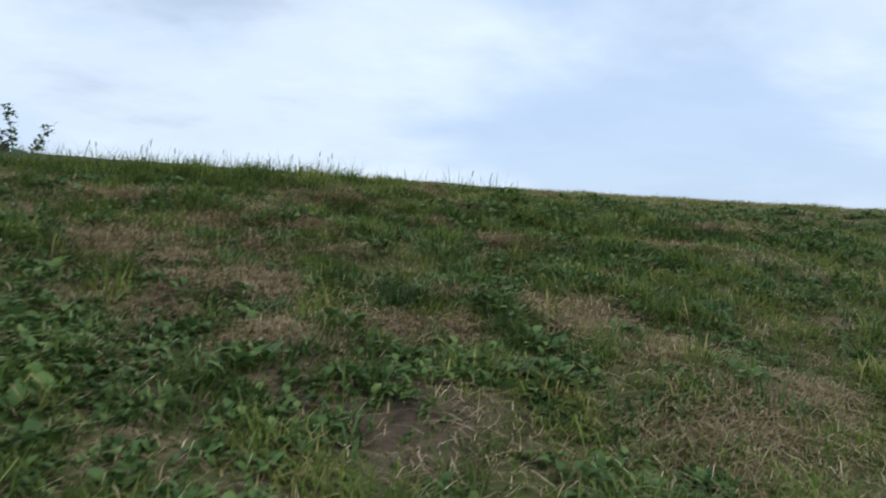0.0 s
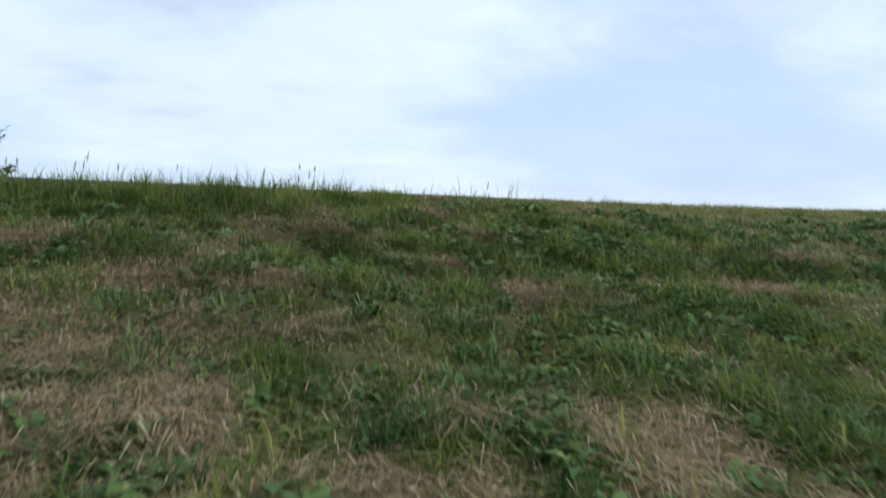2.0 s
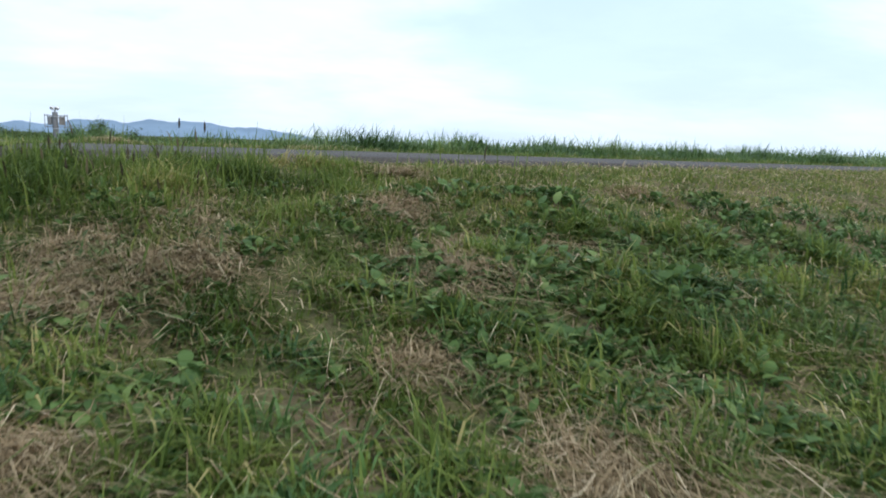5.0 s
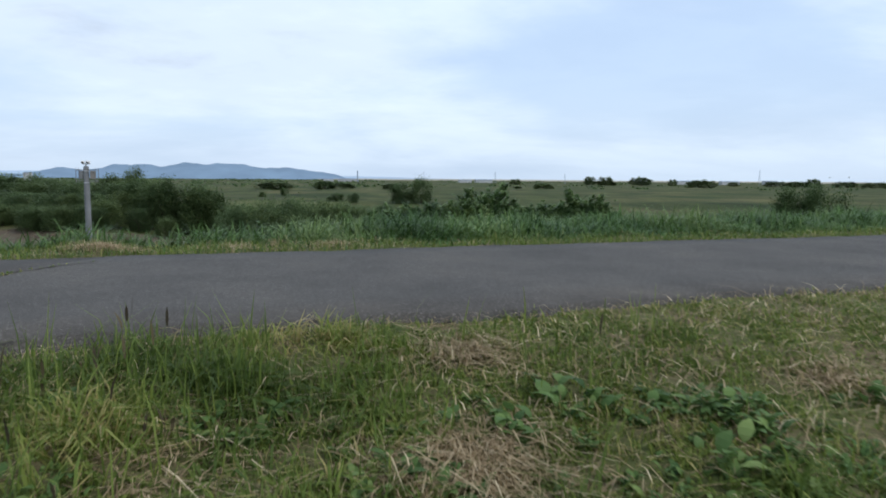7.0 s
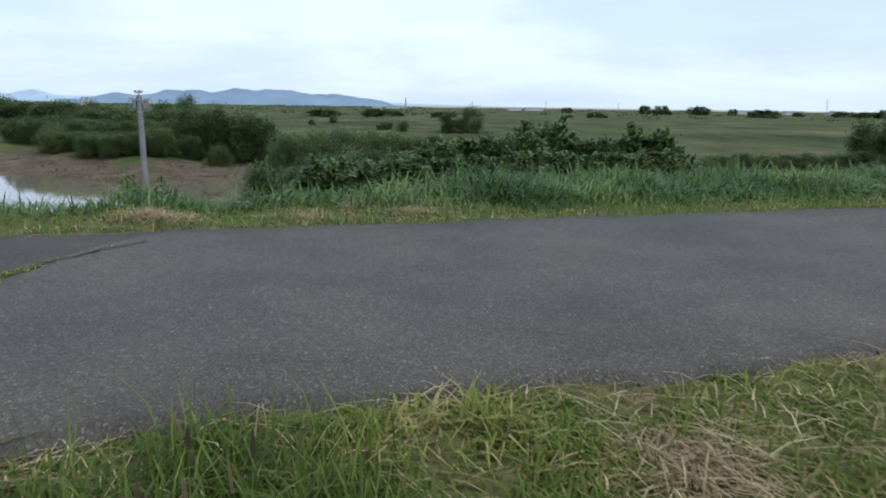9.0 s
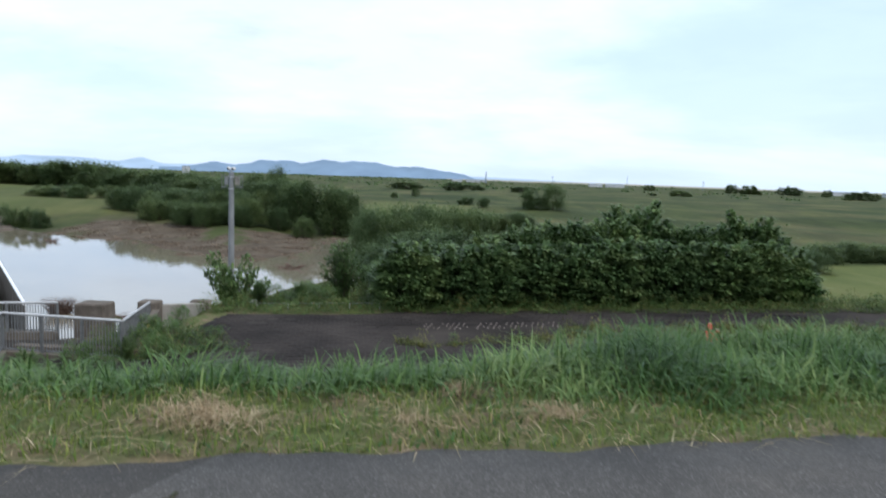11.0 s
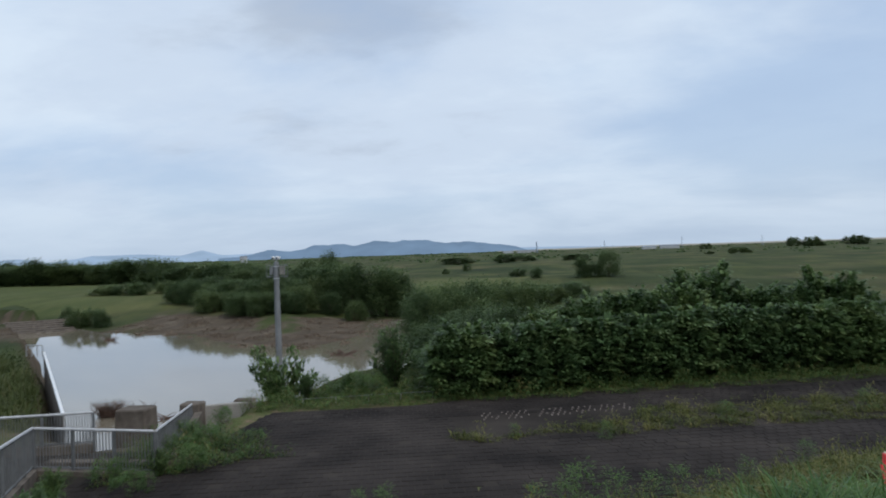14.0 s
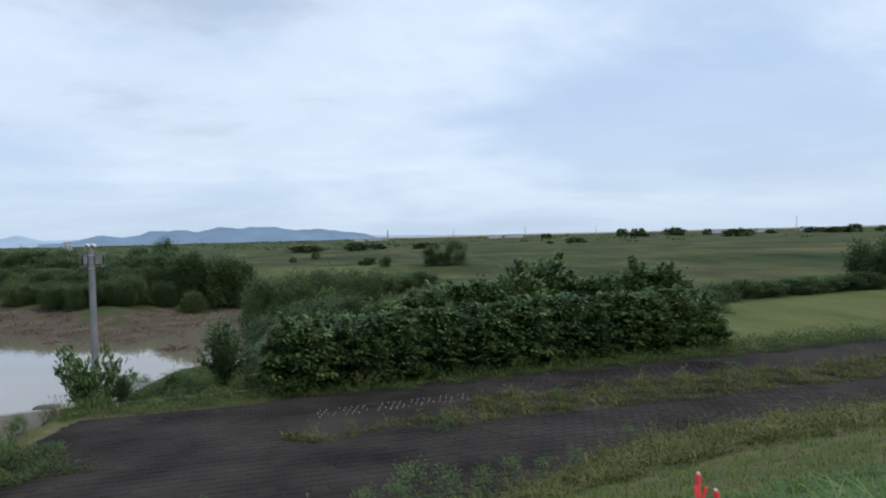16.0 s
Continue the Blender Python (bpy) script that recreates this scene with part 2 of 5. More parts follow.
OLDCONCRETE = surface("stained_concrete", (0.075, 0.062, 0.052), (0.17, 0.145, 0.122), 1.5, 0.9, bump_scale=30)
POLE = surface("pole_concrete", (0.15, 0.157, 0.163), (0.22, 0.228, 0.235), 1.0, 0.75, bump_scale=60)
BLOCK = surface("paving_block", (0.013, 0.011, 0.0105), (0.050, 0.042, 0.038), 0.3, 0.95, bump_scale=35)
BED = surface("paving_bed", (0.022, 0.0185, 0.0165), (0.056, 0.047, 0.040), 0.3, 0.95, bump_scale=30)
JOINTSOIL = surface("joint_soil", (0.03, 0.027, 0.02), (0.07, 0.062, 0.045), 20, 0.95)
STONE = surface("light_stone", (0.14, 0.11, 0.10), (0.28, 0.24, 0.22), 6, 0.9)
ALU = surface("aluminium", (0.11, 0.115, 0.12), (0.17, 0.175, 0.18), 4, 0.5, 0.2, bump=0.05)
RAIL = surface("white_rail", (0.36, 0.36, 0.37), (0.50, 0.50, 0.51), 3, 0.5, bump=0.05)
STEEL = surface("galvanised", (0.30, 0.31, 0.32), (0.45, 0.46, 0.47), 5, 0.5, 0.6, bump=0.05)
WHITE = surface("white_paint", (0.68, 0.68, 0.68), (0.82, 0.82, 0.82), 4, 0.4, bump=0.05)
BLACK = surface("black_lens", (0.012, 0.012, 0.012), (0.03, 0.03, 0.03), 8, 0.3, bump=0.0)
PINK = surface("pink_tape", (0.80, 0.055, 0.06), (0.95, 0.12, 0.11), 20, 0.5, bump=0.2)
WOOD = surface("pale_wood", (0.45, 0.36, 0.27), (0.65, 0.56, 0.45), 14, 0.8)
GREEN = surface("green_sheet", (0.008, 0.10, 0.065), (0.02, 0.17, 0.115), 6, 0.5, bump=0.2)
DARK = surface("dark_board", (0.018, 0.02, 0.018), (0.045, 0.045, 0.04), 6, 0.8)
FARWALL = surface("far_wall", (0.36, 0.37, 0.38), (0.46, 0.47, 0.48), 0.1, 0.8, bump=0.0)
FARSTEEL = surface("far_steel", (0.22, 0.27, 0.34), (0.27, 0.32, 0.4), 0.1, 0.8, bump=0.0)
# Haze tones of the far land, painted in and emitted.
HILL_NEAR = hazy_glow_material("near_hills", (0.175, 0.27, 0.405))
LEVEE = hazy_glow_material("far_levee", (0.30, 0.31, 0.29))
HILL_FAR = hazy_glow_material("far_hills", (0.33, 0.46, 0.64))


# ---- mesh helpers ----
def part(name, bm, material, parent, label=""):
    me = bpy.data.meshes.new(name)
    bm.to_mesh(me)
    bm.free()
    me.materials.append(material)
    ob = new(name, me)
    if parent is not None:
        ob.parent = parent
    if label:
        tagged(ob, label)
    return ob


def raw_mesh(name, verts, tris, quads, material, tint=None, smooth=False):
    """A mesh from arrays of corners, three-cornered and four-cornered faces."""
    me = bpy.data.meshes.new(name)
    verts = np.asarray(verts, np.float32)
    tris, quads = np.asarray(tris, np.int32).reshape(-1, 3), np.asarray(quads, np.int32).reshape(-1, 4)
    me.vertices.add(len(verts))
    me.vertices.foreach_set("co", verts.ravel())
    loops = np.concatenate([tris.ravel(), quads.ravel()])
    me.loops.add(len(loops))
    me.loops.foreach_set("vertex_index", loops)
    me.polygons.add(len(tris) + len(quads))
    starts = np.concatenate([np.arange(len(tris)) * 3, len(tris) * 3 + np.arange(len(quads)) * 4]).astype(np.int32)
    me.polygons.foreach_set("loop_start", starts)
    me.polygons.foreach_set("use_smooth", np.full(len(starts), smooth))
    if tint is not None:
        me.attributes.new("tint", "FLOAT", "POINT").data.foreach_set("value", np.asarray(tint, np.float32))
    me.materials.append(material)
    me.update(calc_edges=True)
    me.validate()
    return me


def box(bm, x, y, z, sx, sy, sz, turn=None, bevel=0.0):
    m = Matrix.Translation((x, y, z)) @ (turn or Matrix()) @ Matrix.Diagonal((sx, sy, sz, 1))
    made = bmesh.ops.create_cube(bm, size=1, matrix=m)
    if bevel:
        edges = list({e for v in made["verts"] for e in v.link_edges})
        bmesh.ops.bevel(bm, geom=edges, offset=bevel, segments=1, affect="EDGES")
    return bm


def rod(bm, a, b, r0, r1=None, sides=8):
    a, b = Vector(a), Vector(b)
    m = Matrix.Translation((a + b) / 2) @ (b - a).to_track_quat("Z", "Y").to_matrix().to_4x4()
    bmesh.ops.create_cone(bm, cap_ends=True, segments=sides, radius1=r0, radius2=r0 if r1 is None else r1, depth=(b - a).length, matrix=m)
    return bm


def thing(name, label, category, at=(0, 0, 0), group="", kind=""):
    ob = new(name)
    ob.location = at
    return tagged(ob, label, category, group, kind)


# ---- the lie of the land ----
ROAD_TURN = radians(10.5)
CA, SA = math.cos(ROAD_TURN), math.sin(ROAD_TURN)
LOW, WATER_Z = -5.5, -8.5
POND = np.array([(-13.3, 29.5), (-15.6, 34.5), (-16.6, 39.5), (-17.0, 45), (-16.6, 53), (-15.6, 60), (-13.6, 66), (-12.8, 74), (-14.6, 88), (-16.4, 97), (-17.8, 105), (-19.6, 104), (-18.5, 95), (-17.4, 86), (-20.5, 76), (-25, 74.5),
                 (-31, 76), (-37, 79), (-42, 84), (-47, 90), (-52, 87.5), (-56, 92), (-63, 94), (-72, 101), (-92, 108), (-118, 112), (-125, 96), (-95, 90), (-65, 83), (-50, 67), (-34.4, 48.3), (-20.5, 30.7), (-17.2, 27.2)])


def uv(x, y):
    return x * CA + y * SA, y * CA - x * SA


def xy(u, v):
    return u * CA - v * SA, u * SA + v * CA


def smooth_step(t):
    t = np.clip(t, 0, 1)
    return t * t * (3 - 2 * t)


def pond_distance(x, y):
    """Metres to the pond's shore: below zero within it."""
    x, y = np.asarray(x, float), np.asarray(y, float)
    best, inside = np.full(x.shape, 1e9), np.zeros(x.shape, bool)
    for (ax, ay), (bx, by) in zip(POND, np.roll(POND, -1, 0)):
        dx, dy = bx - ax, by - ay
        s = np.clip(((x - ax) * dx + (y - ay) * dy) / (dx * dx + dy * dy), 0, 1)
        best = np.minimum(best, np.hypot(x - ax - s * dx, y - ay - s * dy))
        cross = (ay > y) != (by > y)
        inside ^= cross & (x < dx * (y - ay) / (dy if dy else 1e-9) + ax)
    return np.where(inside, -best, best)


rng = np.random.default_rng(7)
WAVES = [(rng.uniform(0, 6.28), rng.uniform(0, 6.28), rng.uniform(0.7, 1.4)) for _ in range(24)]


def ripple(x, y, size):
    """A smooth uneven field between about -1 and 1, with swells of the given size in metres."""
    out = 0
    for turn, phase, k in WAVES:
        out = out + np.sin((x * math.cos(turn) + y * math.sin(turn)) * k * 6.28 / size + phase)
    return out / 5.0


def height(x, y):
    x, y = np.asarray(x, float), np.asarray(y, float)
    u, v = uv(x, y)
    near = -0.145 + 0.272 * y - 0.0153 * x
    near = np.where(near > -6, near, -6)
    k = 0.12
    crest = -k * np.log(np.exp(-np.clip(near + 0.005, -8, 1.5) / k) + 1)
    brink = 5.5 + 1.1 * smooth_step((u - 1.2) / 2.2)
    far = -0.02 * np.clip(v - 4.3, 0, 1.5) - (0.395 - 0.08 * smooth_step((u - 6) / 9)) * np.maximum(v - brink, 0)
    far = np.where(v > 4.3, np.maximum(far, LOW), 0)
    z = np.where(v > 2.5, far, crest)
    bump = ripple(x, y, 1.3) * 0.035 + ripple(x + 9, y, 0.45) * 0.012
    on_road = smooth_step((0.95 - v) / 1.8) + smooth_step((v - 4.2) / 0.6)
    z = z + bump * np.clip(on_road, 0, 1) * smooth_step((32 - v) / 6)
    d = pond_distance(x, y)
    beyond = (v > 23)
    wide = np.where(v > 62, 30.0, 0.5 + 1.5 * smooth_step((v - 33) / 2) + 13 * smooth_step((v - 36.5) / 6))
    by_wall = (x < -19) * smooth_step((0.95 * (-x) + 33 - y) / 3) * smooth_step((x + 104) / 16)
    wide = wide * (1 - by_wall) + 0.8 * by_wall
    bank = WATER_Z - 0.05 + (LOW - WATER_Z) * smooth_step(d / wide) ** np.where(v > 62, 1.15, 0.8)
    bank = np.where(d < 0, WATER_Z - 0.05 + np.maximum(d, -2.5) * 0.4, bank)
    z = np.where(beyond, np.minimum(z, np.where(d < wide, bank, LOW)), z)
    swell = ripple(x, y, 60) * 0.45 * smooth_step((v - 60) / 60) * smooth_step((d - 4) / 20)
    return z + swell


def spread(*spans):
    out = []
    for a, b, step in spans:
        out.append(np.arange(a, b, step))
    return np.concatenate(out)


def reach(a, b, n):
    return np.geomspace(a, b, n)


GX = np.concatenate([-reach(130, 4800, 26)[::-1], spread((-128, -14, 1.0), (-14, 14, 0.22), (14, 60, 1.3)), reach(60, 4800, 34)])
GY = np.concatenate([-reach(12, 4800, 26)[::-1], spread((-11.8, 11, 0.22), (11, 62, 0.6), (62, 165, 1.3)), reach(166, 4850, 42)])


GZ = height(*np.meshgrid(GX, GY))


def ground_z(x, y):
    """The height of the ground sheet itself, between its corners."""
    i, j = np.clip(np.searchsorted(GX, x) - 1, 0, len(GX) - 2), np.clip(np.searchsorted(GY, y) - 1, 0, len(GY) - 2)
    s, t = (x - GX[i]) / (GX[i + 1] - GX[i]), (y - GY[j]) / (GY[j + 1] - GY[j])
    return (GZ[j, i] * (1 - s) + GZ[j, i + 1] * s) * (1 - t) + (GZ[j + 1, i] * (1 - s) + GZ[j + 1, i + 1] * s) * t


def meadow(x, y):
    """Where the plain is mown: the field past the thicket, the grass across the pond, a clearing in the middle."""
    u, v = uv(x, y)
    b = x / np.maximum(y, 1)
    torn = ripple(x, y, 40)
    field = 0.8 * smooth_step((u - 27.5) / 2) * smooth_step((59 + 0.17 * (u - 45) - v) / 2) * smooth_step((v - 36) / 2)
    across = 0.42 * smooth_step((y - 117 - 6 * torn) / 8) * smooth_step((226 - y) / 10) * smooth_step((-0.47 - b + 0.03 * torn) / 0.04)
    clearing = 0.7 * smooth_step((y - 118) / 10) * smooth_step((190 + 20 * torn - y) / 20) * smooth_step((b + 0.17) / 0.04) * smooth_step((0.06 + 0.05 * torn - b) / 0.06)
    return np.maximum(np.maximum(field, across), clearing)


def make_ground():
    X, Y = np.meshgrid(GX, GY)
    Z = GZ
    n, m = len(GX), len(GY)
    verts = np.stack([X, Y, Z], -1).reshape(-1, 3)
    i = np.arange(n * (m - 1)).reshape(m - 1, n)[:, :-1].ravel()
    quads = np.stack([i, i + 1, i + n + 1, i + n], 1)
    me = raw_mesh("ground", verts, [], quads, GROUND, smooth=True)
    _, v = uv(X, Y)
    d = pond_distance(X, Y)
    mud = smooth_step((Y - 60) / 8) * smooth_step((15 + 5 * ripple(X, Y, 18) + 2 * ripple(X, Y, 5) - d) / 4) * smooth_step((X + 66) / 8) * smooth_step((-20.5 - X + (Y - 100) * -0.18) / 3)
    mud = np.maximum(mud, (d < 1.0) * 1.0) * (v > 25)
    plain = smooth_step((v - 34) / 4)
    bare = np.clip(smooth_step(1.4 - np.hypot((X - 0.1) / 0.75, (Y + 5.5) / 0.5)) + 0.6 * smooth_step((ripple(X, Y, 1.7) - 0.5) / 0.6) * smooth_step((-2.0 - Y) / 1) + smooth_step(1.5 - np.hypot((X + 0.05) / 0.3, (Y - 5.45) / 0.3)), 0, 1)
    for key, value in (("mud", mud), ("plain", plain), ("bare", bare), ("meadow", meadow(X, Y) * (1 - mud))):
        me.attributes.new(key, "FLOAT", "POINT").data.foreach_set("value", value.ravel().astype(np.float32))
    tagged(new("ground", me), "grassy flood bank and wide green flood plain", "ground", kind="structure")


make_ground()


def strip_mesh(name, us, edges, lift, material, crown=0.0):
    """A ribbon along the bank's road: edges gives its near and far v at each u."""
    verts, quads, k = [], [], 9
    for u in us:
        a, b = edges(u)
        for j in range(k):
            v = a + (b - a) * min(max((j - 0.93) / (k - 2.86), 0), 1)
            x, y = xy(u, v)
            verts.append((x, y, lift + crown * (1 - (2 * j / (k - 1) - 1) ** 2) - (0.12 if j in (0, k - 1) else 0)))
    for i in range(len(us) - 1):
        for j in range(k - 1):
            q = i * k + j
            quads.append((q, q + k, q + k + 1, q + 1))
    return raw_mesh(name, verts, [], quads, material, smooth=True)


def wobble(u, seed):
    return 0.035 * math.sin(u * 2.1 + seed) + 0.03 * math.sin(u * 5.3 + 2 * seed) + 0.02 * math.sin(u * 11.7 + seed)


def road_edges(u):
    return 0.80 + wobble(u, 1), 4.22 + wobble(u, 2) + 0.04 * math.sin(u * 0.4)


us = np.concatenate([-reach(20, 900, 40)[::-1], np.arange(-19.8, 20, 0.12), reach(20, 900, 40)])
tagged(new("road", strip_mesh("road", us, road_edges, 0.010, ASPHALT, 0.012)), "worn grey asphalt road along the crest of the bank", "road", kind="structure")

water = bmesh.new()
bmesh.ops.create_grid(water, x_segments=2, y_segments=2, size=1, matrix=Matrix.Translation((-72, 96, WATER_Z)) @ Matrix.Diagonal((62, 72, 1, 1)))
tagged(part("water", water, WATER, None), "still pale brown pond reflecting the cloudy sky", "water", kind="structure")


def hill_range(name, material, far, knots, base, seed, label):
    """A ridge far off: knots are bearing (x over y) and height over distance."""
    b, h = np.array(knots).T
    bs = np.linspace(b[0], b[-1], 260)
    hs = np.interp(bs, b, h)
    r = np.random.default_rng(seed)
    rough = sum(np.interp(bs, np.linspace(b[0], b[-1], k), r.uniform(-1, 1, k)) / k for k in (17, 40, 90)) * 0.045
    hs = np.maximum(hs + rough * np.minimum(hs / 0.015, 1), 0.0005)
    verts, quads = [], []
    for k, (t, s) in enumerate(zip(bs, hs)):
        n = 1 / math.hypot(1, t)
        for q, (deep, up) in enumerate(((0.94, 0), (0.97, 0.55), (1, 1), (1.06, 0))):
            verts.append((t * n * far * deep, n * far * deep, base + (s * far * up if up else 0)))
    for k in range(len(bs) - 1):
        for q in range(3):
            a = 4 * k + q
            quads.append((a, a + 4, a + 5, a + 1))
    tagged(new(name, raw_mesh(name, verts, [], quads, material, smooth=True)), label, "hills", kind="structure")


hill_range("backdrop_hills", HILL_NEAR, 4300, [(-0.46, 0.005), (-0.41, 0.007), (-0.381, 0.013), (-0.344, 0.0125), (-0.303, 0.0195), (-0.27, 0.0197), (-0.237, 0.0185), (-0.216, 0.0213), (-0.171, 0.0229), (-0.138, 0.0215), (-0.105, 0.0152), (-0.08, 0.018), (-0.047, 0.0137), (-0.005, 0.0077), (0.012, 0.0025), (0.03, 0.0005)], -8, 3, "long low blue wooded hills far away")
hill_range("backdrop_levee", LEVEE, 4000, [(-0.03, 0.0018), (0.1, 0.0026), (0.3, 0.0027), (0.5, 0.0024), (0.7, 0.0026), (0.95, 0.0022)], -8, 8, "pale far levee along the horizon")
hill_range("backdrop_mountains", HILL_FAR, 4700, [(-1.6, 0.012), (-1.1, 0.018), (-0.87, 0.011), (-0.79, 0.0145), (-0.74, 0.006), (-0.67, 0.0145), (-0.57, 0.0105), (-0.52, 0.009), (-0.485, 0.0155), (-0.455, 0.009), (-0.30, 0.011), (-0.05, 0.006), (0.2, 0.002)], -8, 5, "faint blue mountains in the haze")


# ---- grass and leaves ----
def blade_mesh(name, base, tall, wide, heading, bend, material, tint, profile=(1.0, 0.75)):
    """Blades that rise from base and curve over. profile: the width at each level below the tip."""
    n, k = len(base), len(profile)
    base, tall, wide, heading, bend = (np.asarray(a, float) for a in (base, tall, wide, heading, bend))
    ahead = np.stack([np.cos(heading), np.sin(heading), 0 * heading], 1)
    side = np.stack([-np.sin(heading), np.cos(heading), 0 * heading], 1)
    verts = np.empty((n, 2 * k + 1, 3))
    for j in range(k + 1):
        s = j / k
        out = (bend * s ** 1.6)[:, None] * ahead * tall[:, None]
        up = tall * (s - 0.55 * np.minimum(bend, 1.5) * s ** 2.4)
        mid = base + out
        mid[:, 2] += up
        if j == k:
            verts[:, 2 * k] = mid
        else:
            w = (wide * profile[j] / 2)[:, None] * side
            verts[:, 2 * j], verts[:, 2 * j + 1] = mid - w, mid + w
    first = (np.arange(n) * (2 * k + 1))[:, None]
    tris = first + np.array([[2 * k - 2, 2 * k - 1, 2 * k]])
    quads = np.concatenate([first + np.array([[2 * j, 2 * j + 1, 2 * j + 3, 2 * j + 2]]) for j in range(k - 1)]) if k > 1 else []
    return raw_mesh(name, verts.reshape(-1, 3), tris, quads, material, np.repeat(tint, 2 * k + 1))


def on_ground(x, y, sink=0.01):
    return np.stack([x, y, ground_z(x, y) - sink], 1)


def stuff(name, me, label, category):
    return tagged(new(name, me), label, category, kind="stuff")


def scatter(n, x0, x1, y0, y1):
    return rng.uniform(x0, x1, n), rng.uniform(y0, y1, n)


# where mown straw lies open between the green: centre, radius
STRAW_SPOTS = [(-0.3, -1.3, 0.33), (1.54, -2.56, 0.3), (-0.62, -3.92, 0.42), (1.5, -4.3, 0.33), (-1.05, -3.4, 0.35), (-0.6, -2.99, 0.3), (-0.24, -2.43, 0.26), (-0.03, -3.1, 0.22), (1.96, -4.75, 0.35), (2.3, -5.2, 0.4), (1.61, -5.6, 0.32), (0.74, -3.98, 0.22), (0.68, -4.45, 0.2), (-0.29, -4.73, 0.3),
               (-1.08, -4.3, 0.35), (0.33, -4.46, 0.26), (-1.0, -2.2, 0.35), (-1.6, -3.2, 0.4), (-2.0, -1.6, 0.4), (4.13, -1.52, 0.35), (3.4, -2.2, 0.25), (0.95, -1.9, 0.2), (0.05, -1.2, 0.32), (1.07, -0.32, 0.28), (1.26, -0.85, 0.24), (1.94, -0.85, 0.2), (1.37, -1.23, 0.28), (-0.11, -0.64, 0.22), (-0.46, -0.88, 0.25), (2.86, 0.2, 0.16),
               (1.2, 0.52, 0.2), (-1.65, 4.55, 0.3), (0.55, 4.95, 0.22), (-0.1, 5.45, 0.16), (-0.4, 4.7, 0.12)]


def strawness(x, y):
    s = 0.7 * smooth_step((ripple(x + 3, y - 5, 1.6) + 0.8 * ripple(x, y, 0.5) - 0.4) / 0.8)
    s = s * (1 - 0.75 * smooth_step((y + 1.3) / 0.8) * smooth_step((x - 1.0) / 0.8))
    s = np.where(uv(x, y)[1] > 4, 0.45 * s, s)
    torn = clumpy(x + 2, y + 6, 0.3)
    for cx, cy, r in STRAW_SPOTS:
        s = np.maximum(s, 1.3 * (0.3 + 0.8 * torn) * np.exp(-(((x - cx) / (0.85 * r)) ** 2 + ((y - cy) / (0.6 * r)) ** 2)))
    s = s + 0.16 * torn * smooth_step((0.5 - x) / 1.2) * smooth_step((-0.8 - y) / 0.6)
    return np.clip(s, 0, 1)


def off_road(x, y):
    _, v = uv(x, y)
    w = 0.035 * np.sin(uv(x, y)[0] * 2.1 + 1) - 0.02
    return (v < 0.84 + w) | (v > 4.2 + w)


def clumpy(x, y, size):
    return 0.5 + 0.5 * np.clip(ripple(x, y, size), -1, 1)


def in_view(x, y):
    return (np.hypot(x, y + 8.4) > 0.9) & (np.abs(x - 0.3) < 1.6 + 0.8 * (y + 8.6)) & off_road(x, y)


def near_grass():
    x, y = scatter(900000, -8, 11, -8.6, 1.9)
    x2, y2 = scatter(420000, -2.4, 3.6, -7.6, 0.9)
    x, y = np.concatenate([x, x2]), np.concatenate([y, y2])
    s = strawness(x, y)
    v0 = uv(x, y)[1]
    s = np.where((y > -0.6) & (v0 < 0.8), 0.62 * s, s)
    tuft = (0.6 * clumpy(x, y, 0.5) + 0.4 * clumpy(x - 4, y + 1, 0.22)) ** 2.6 * 1.25 * (0.8 + 0.5 * smooth_step((x - 0.8) / 1))
    keep = in_view(x, y) & (rng.random(len(x)) < (1 - 0.82 * s) * (0.09 + 0.68 * tuft) * (1 - 0.9 * np.exp(-((x - 0.1) / 0.5) ** 2 - ((y + 5.45) / 0.3) ** 2)))
    x, y = x[keep], y[keep]
    n = len(x)
    u, v = uv(x, y)
    edge = np.exp(-((y - 0.25 - 0.17 * x) / 0.6) ** 2) * smooth_step((1.9 - x) / 2.2)
    tall = rng.gamma(5, 0.2, n) * (0.045 + 0.11 * clumpy(x + 5, y, 0.7) ** 1.7) * (1 + (0.45 + 0.25 * (x < -0.4)) * edge) + 0.02 * edge
    tall = np.where((v > 0.76) | (y > -0.5), np.minimum(tall, 0.065 + 0.25 * smooth_step((1.6 - x) / 2) * (v < 0.76)), tall) * (1 - 0.35 * smooth_step((x - 1.6) / 2) * smooth_step((y + 1.4) / 1))
    tint = np.clip(0.45 - 0.17 * smooth_step((0.6 - x) / 1.2) + 0.22 * ripple(x, y, 1.1) + rng.normal(0, 0.19, n) + 0.5 * (rng.random(n) < 0.07), 0, 1)
    me = blade_mesh("grass", on_ground(x, y), tall, rng.uniform(0.006, 0.014, n), rng.uniform(0, 6.28, n), rng.uniform(0.25, 1.6, n), GRASS, tint)
    stuff("grass", me, "short patchy green grass on the near bank", "grass")


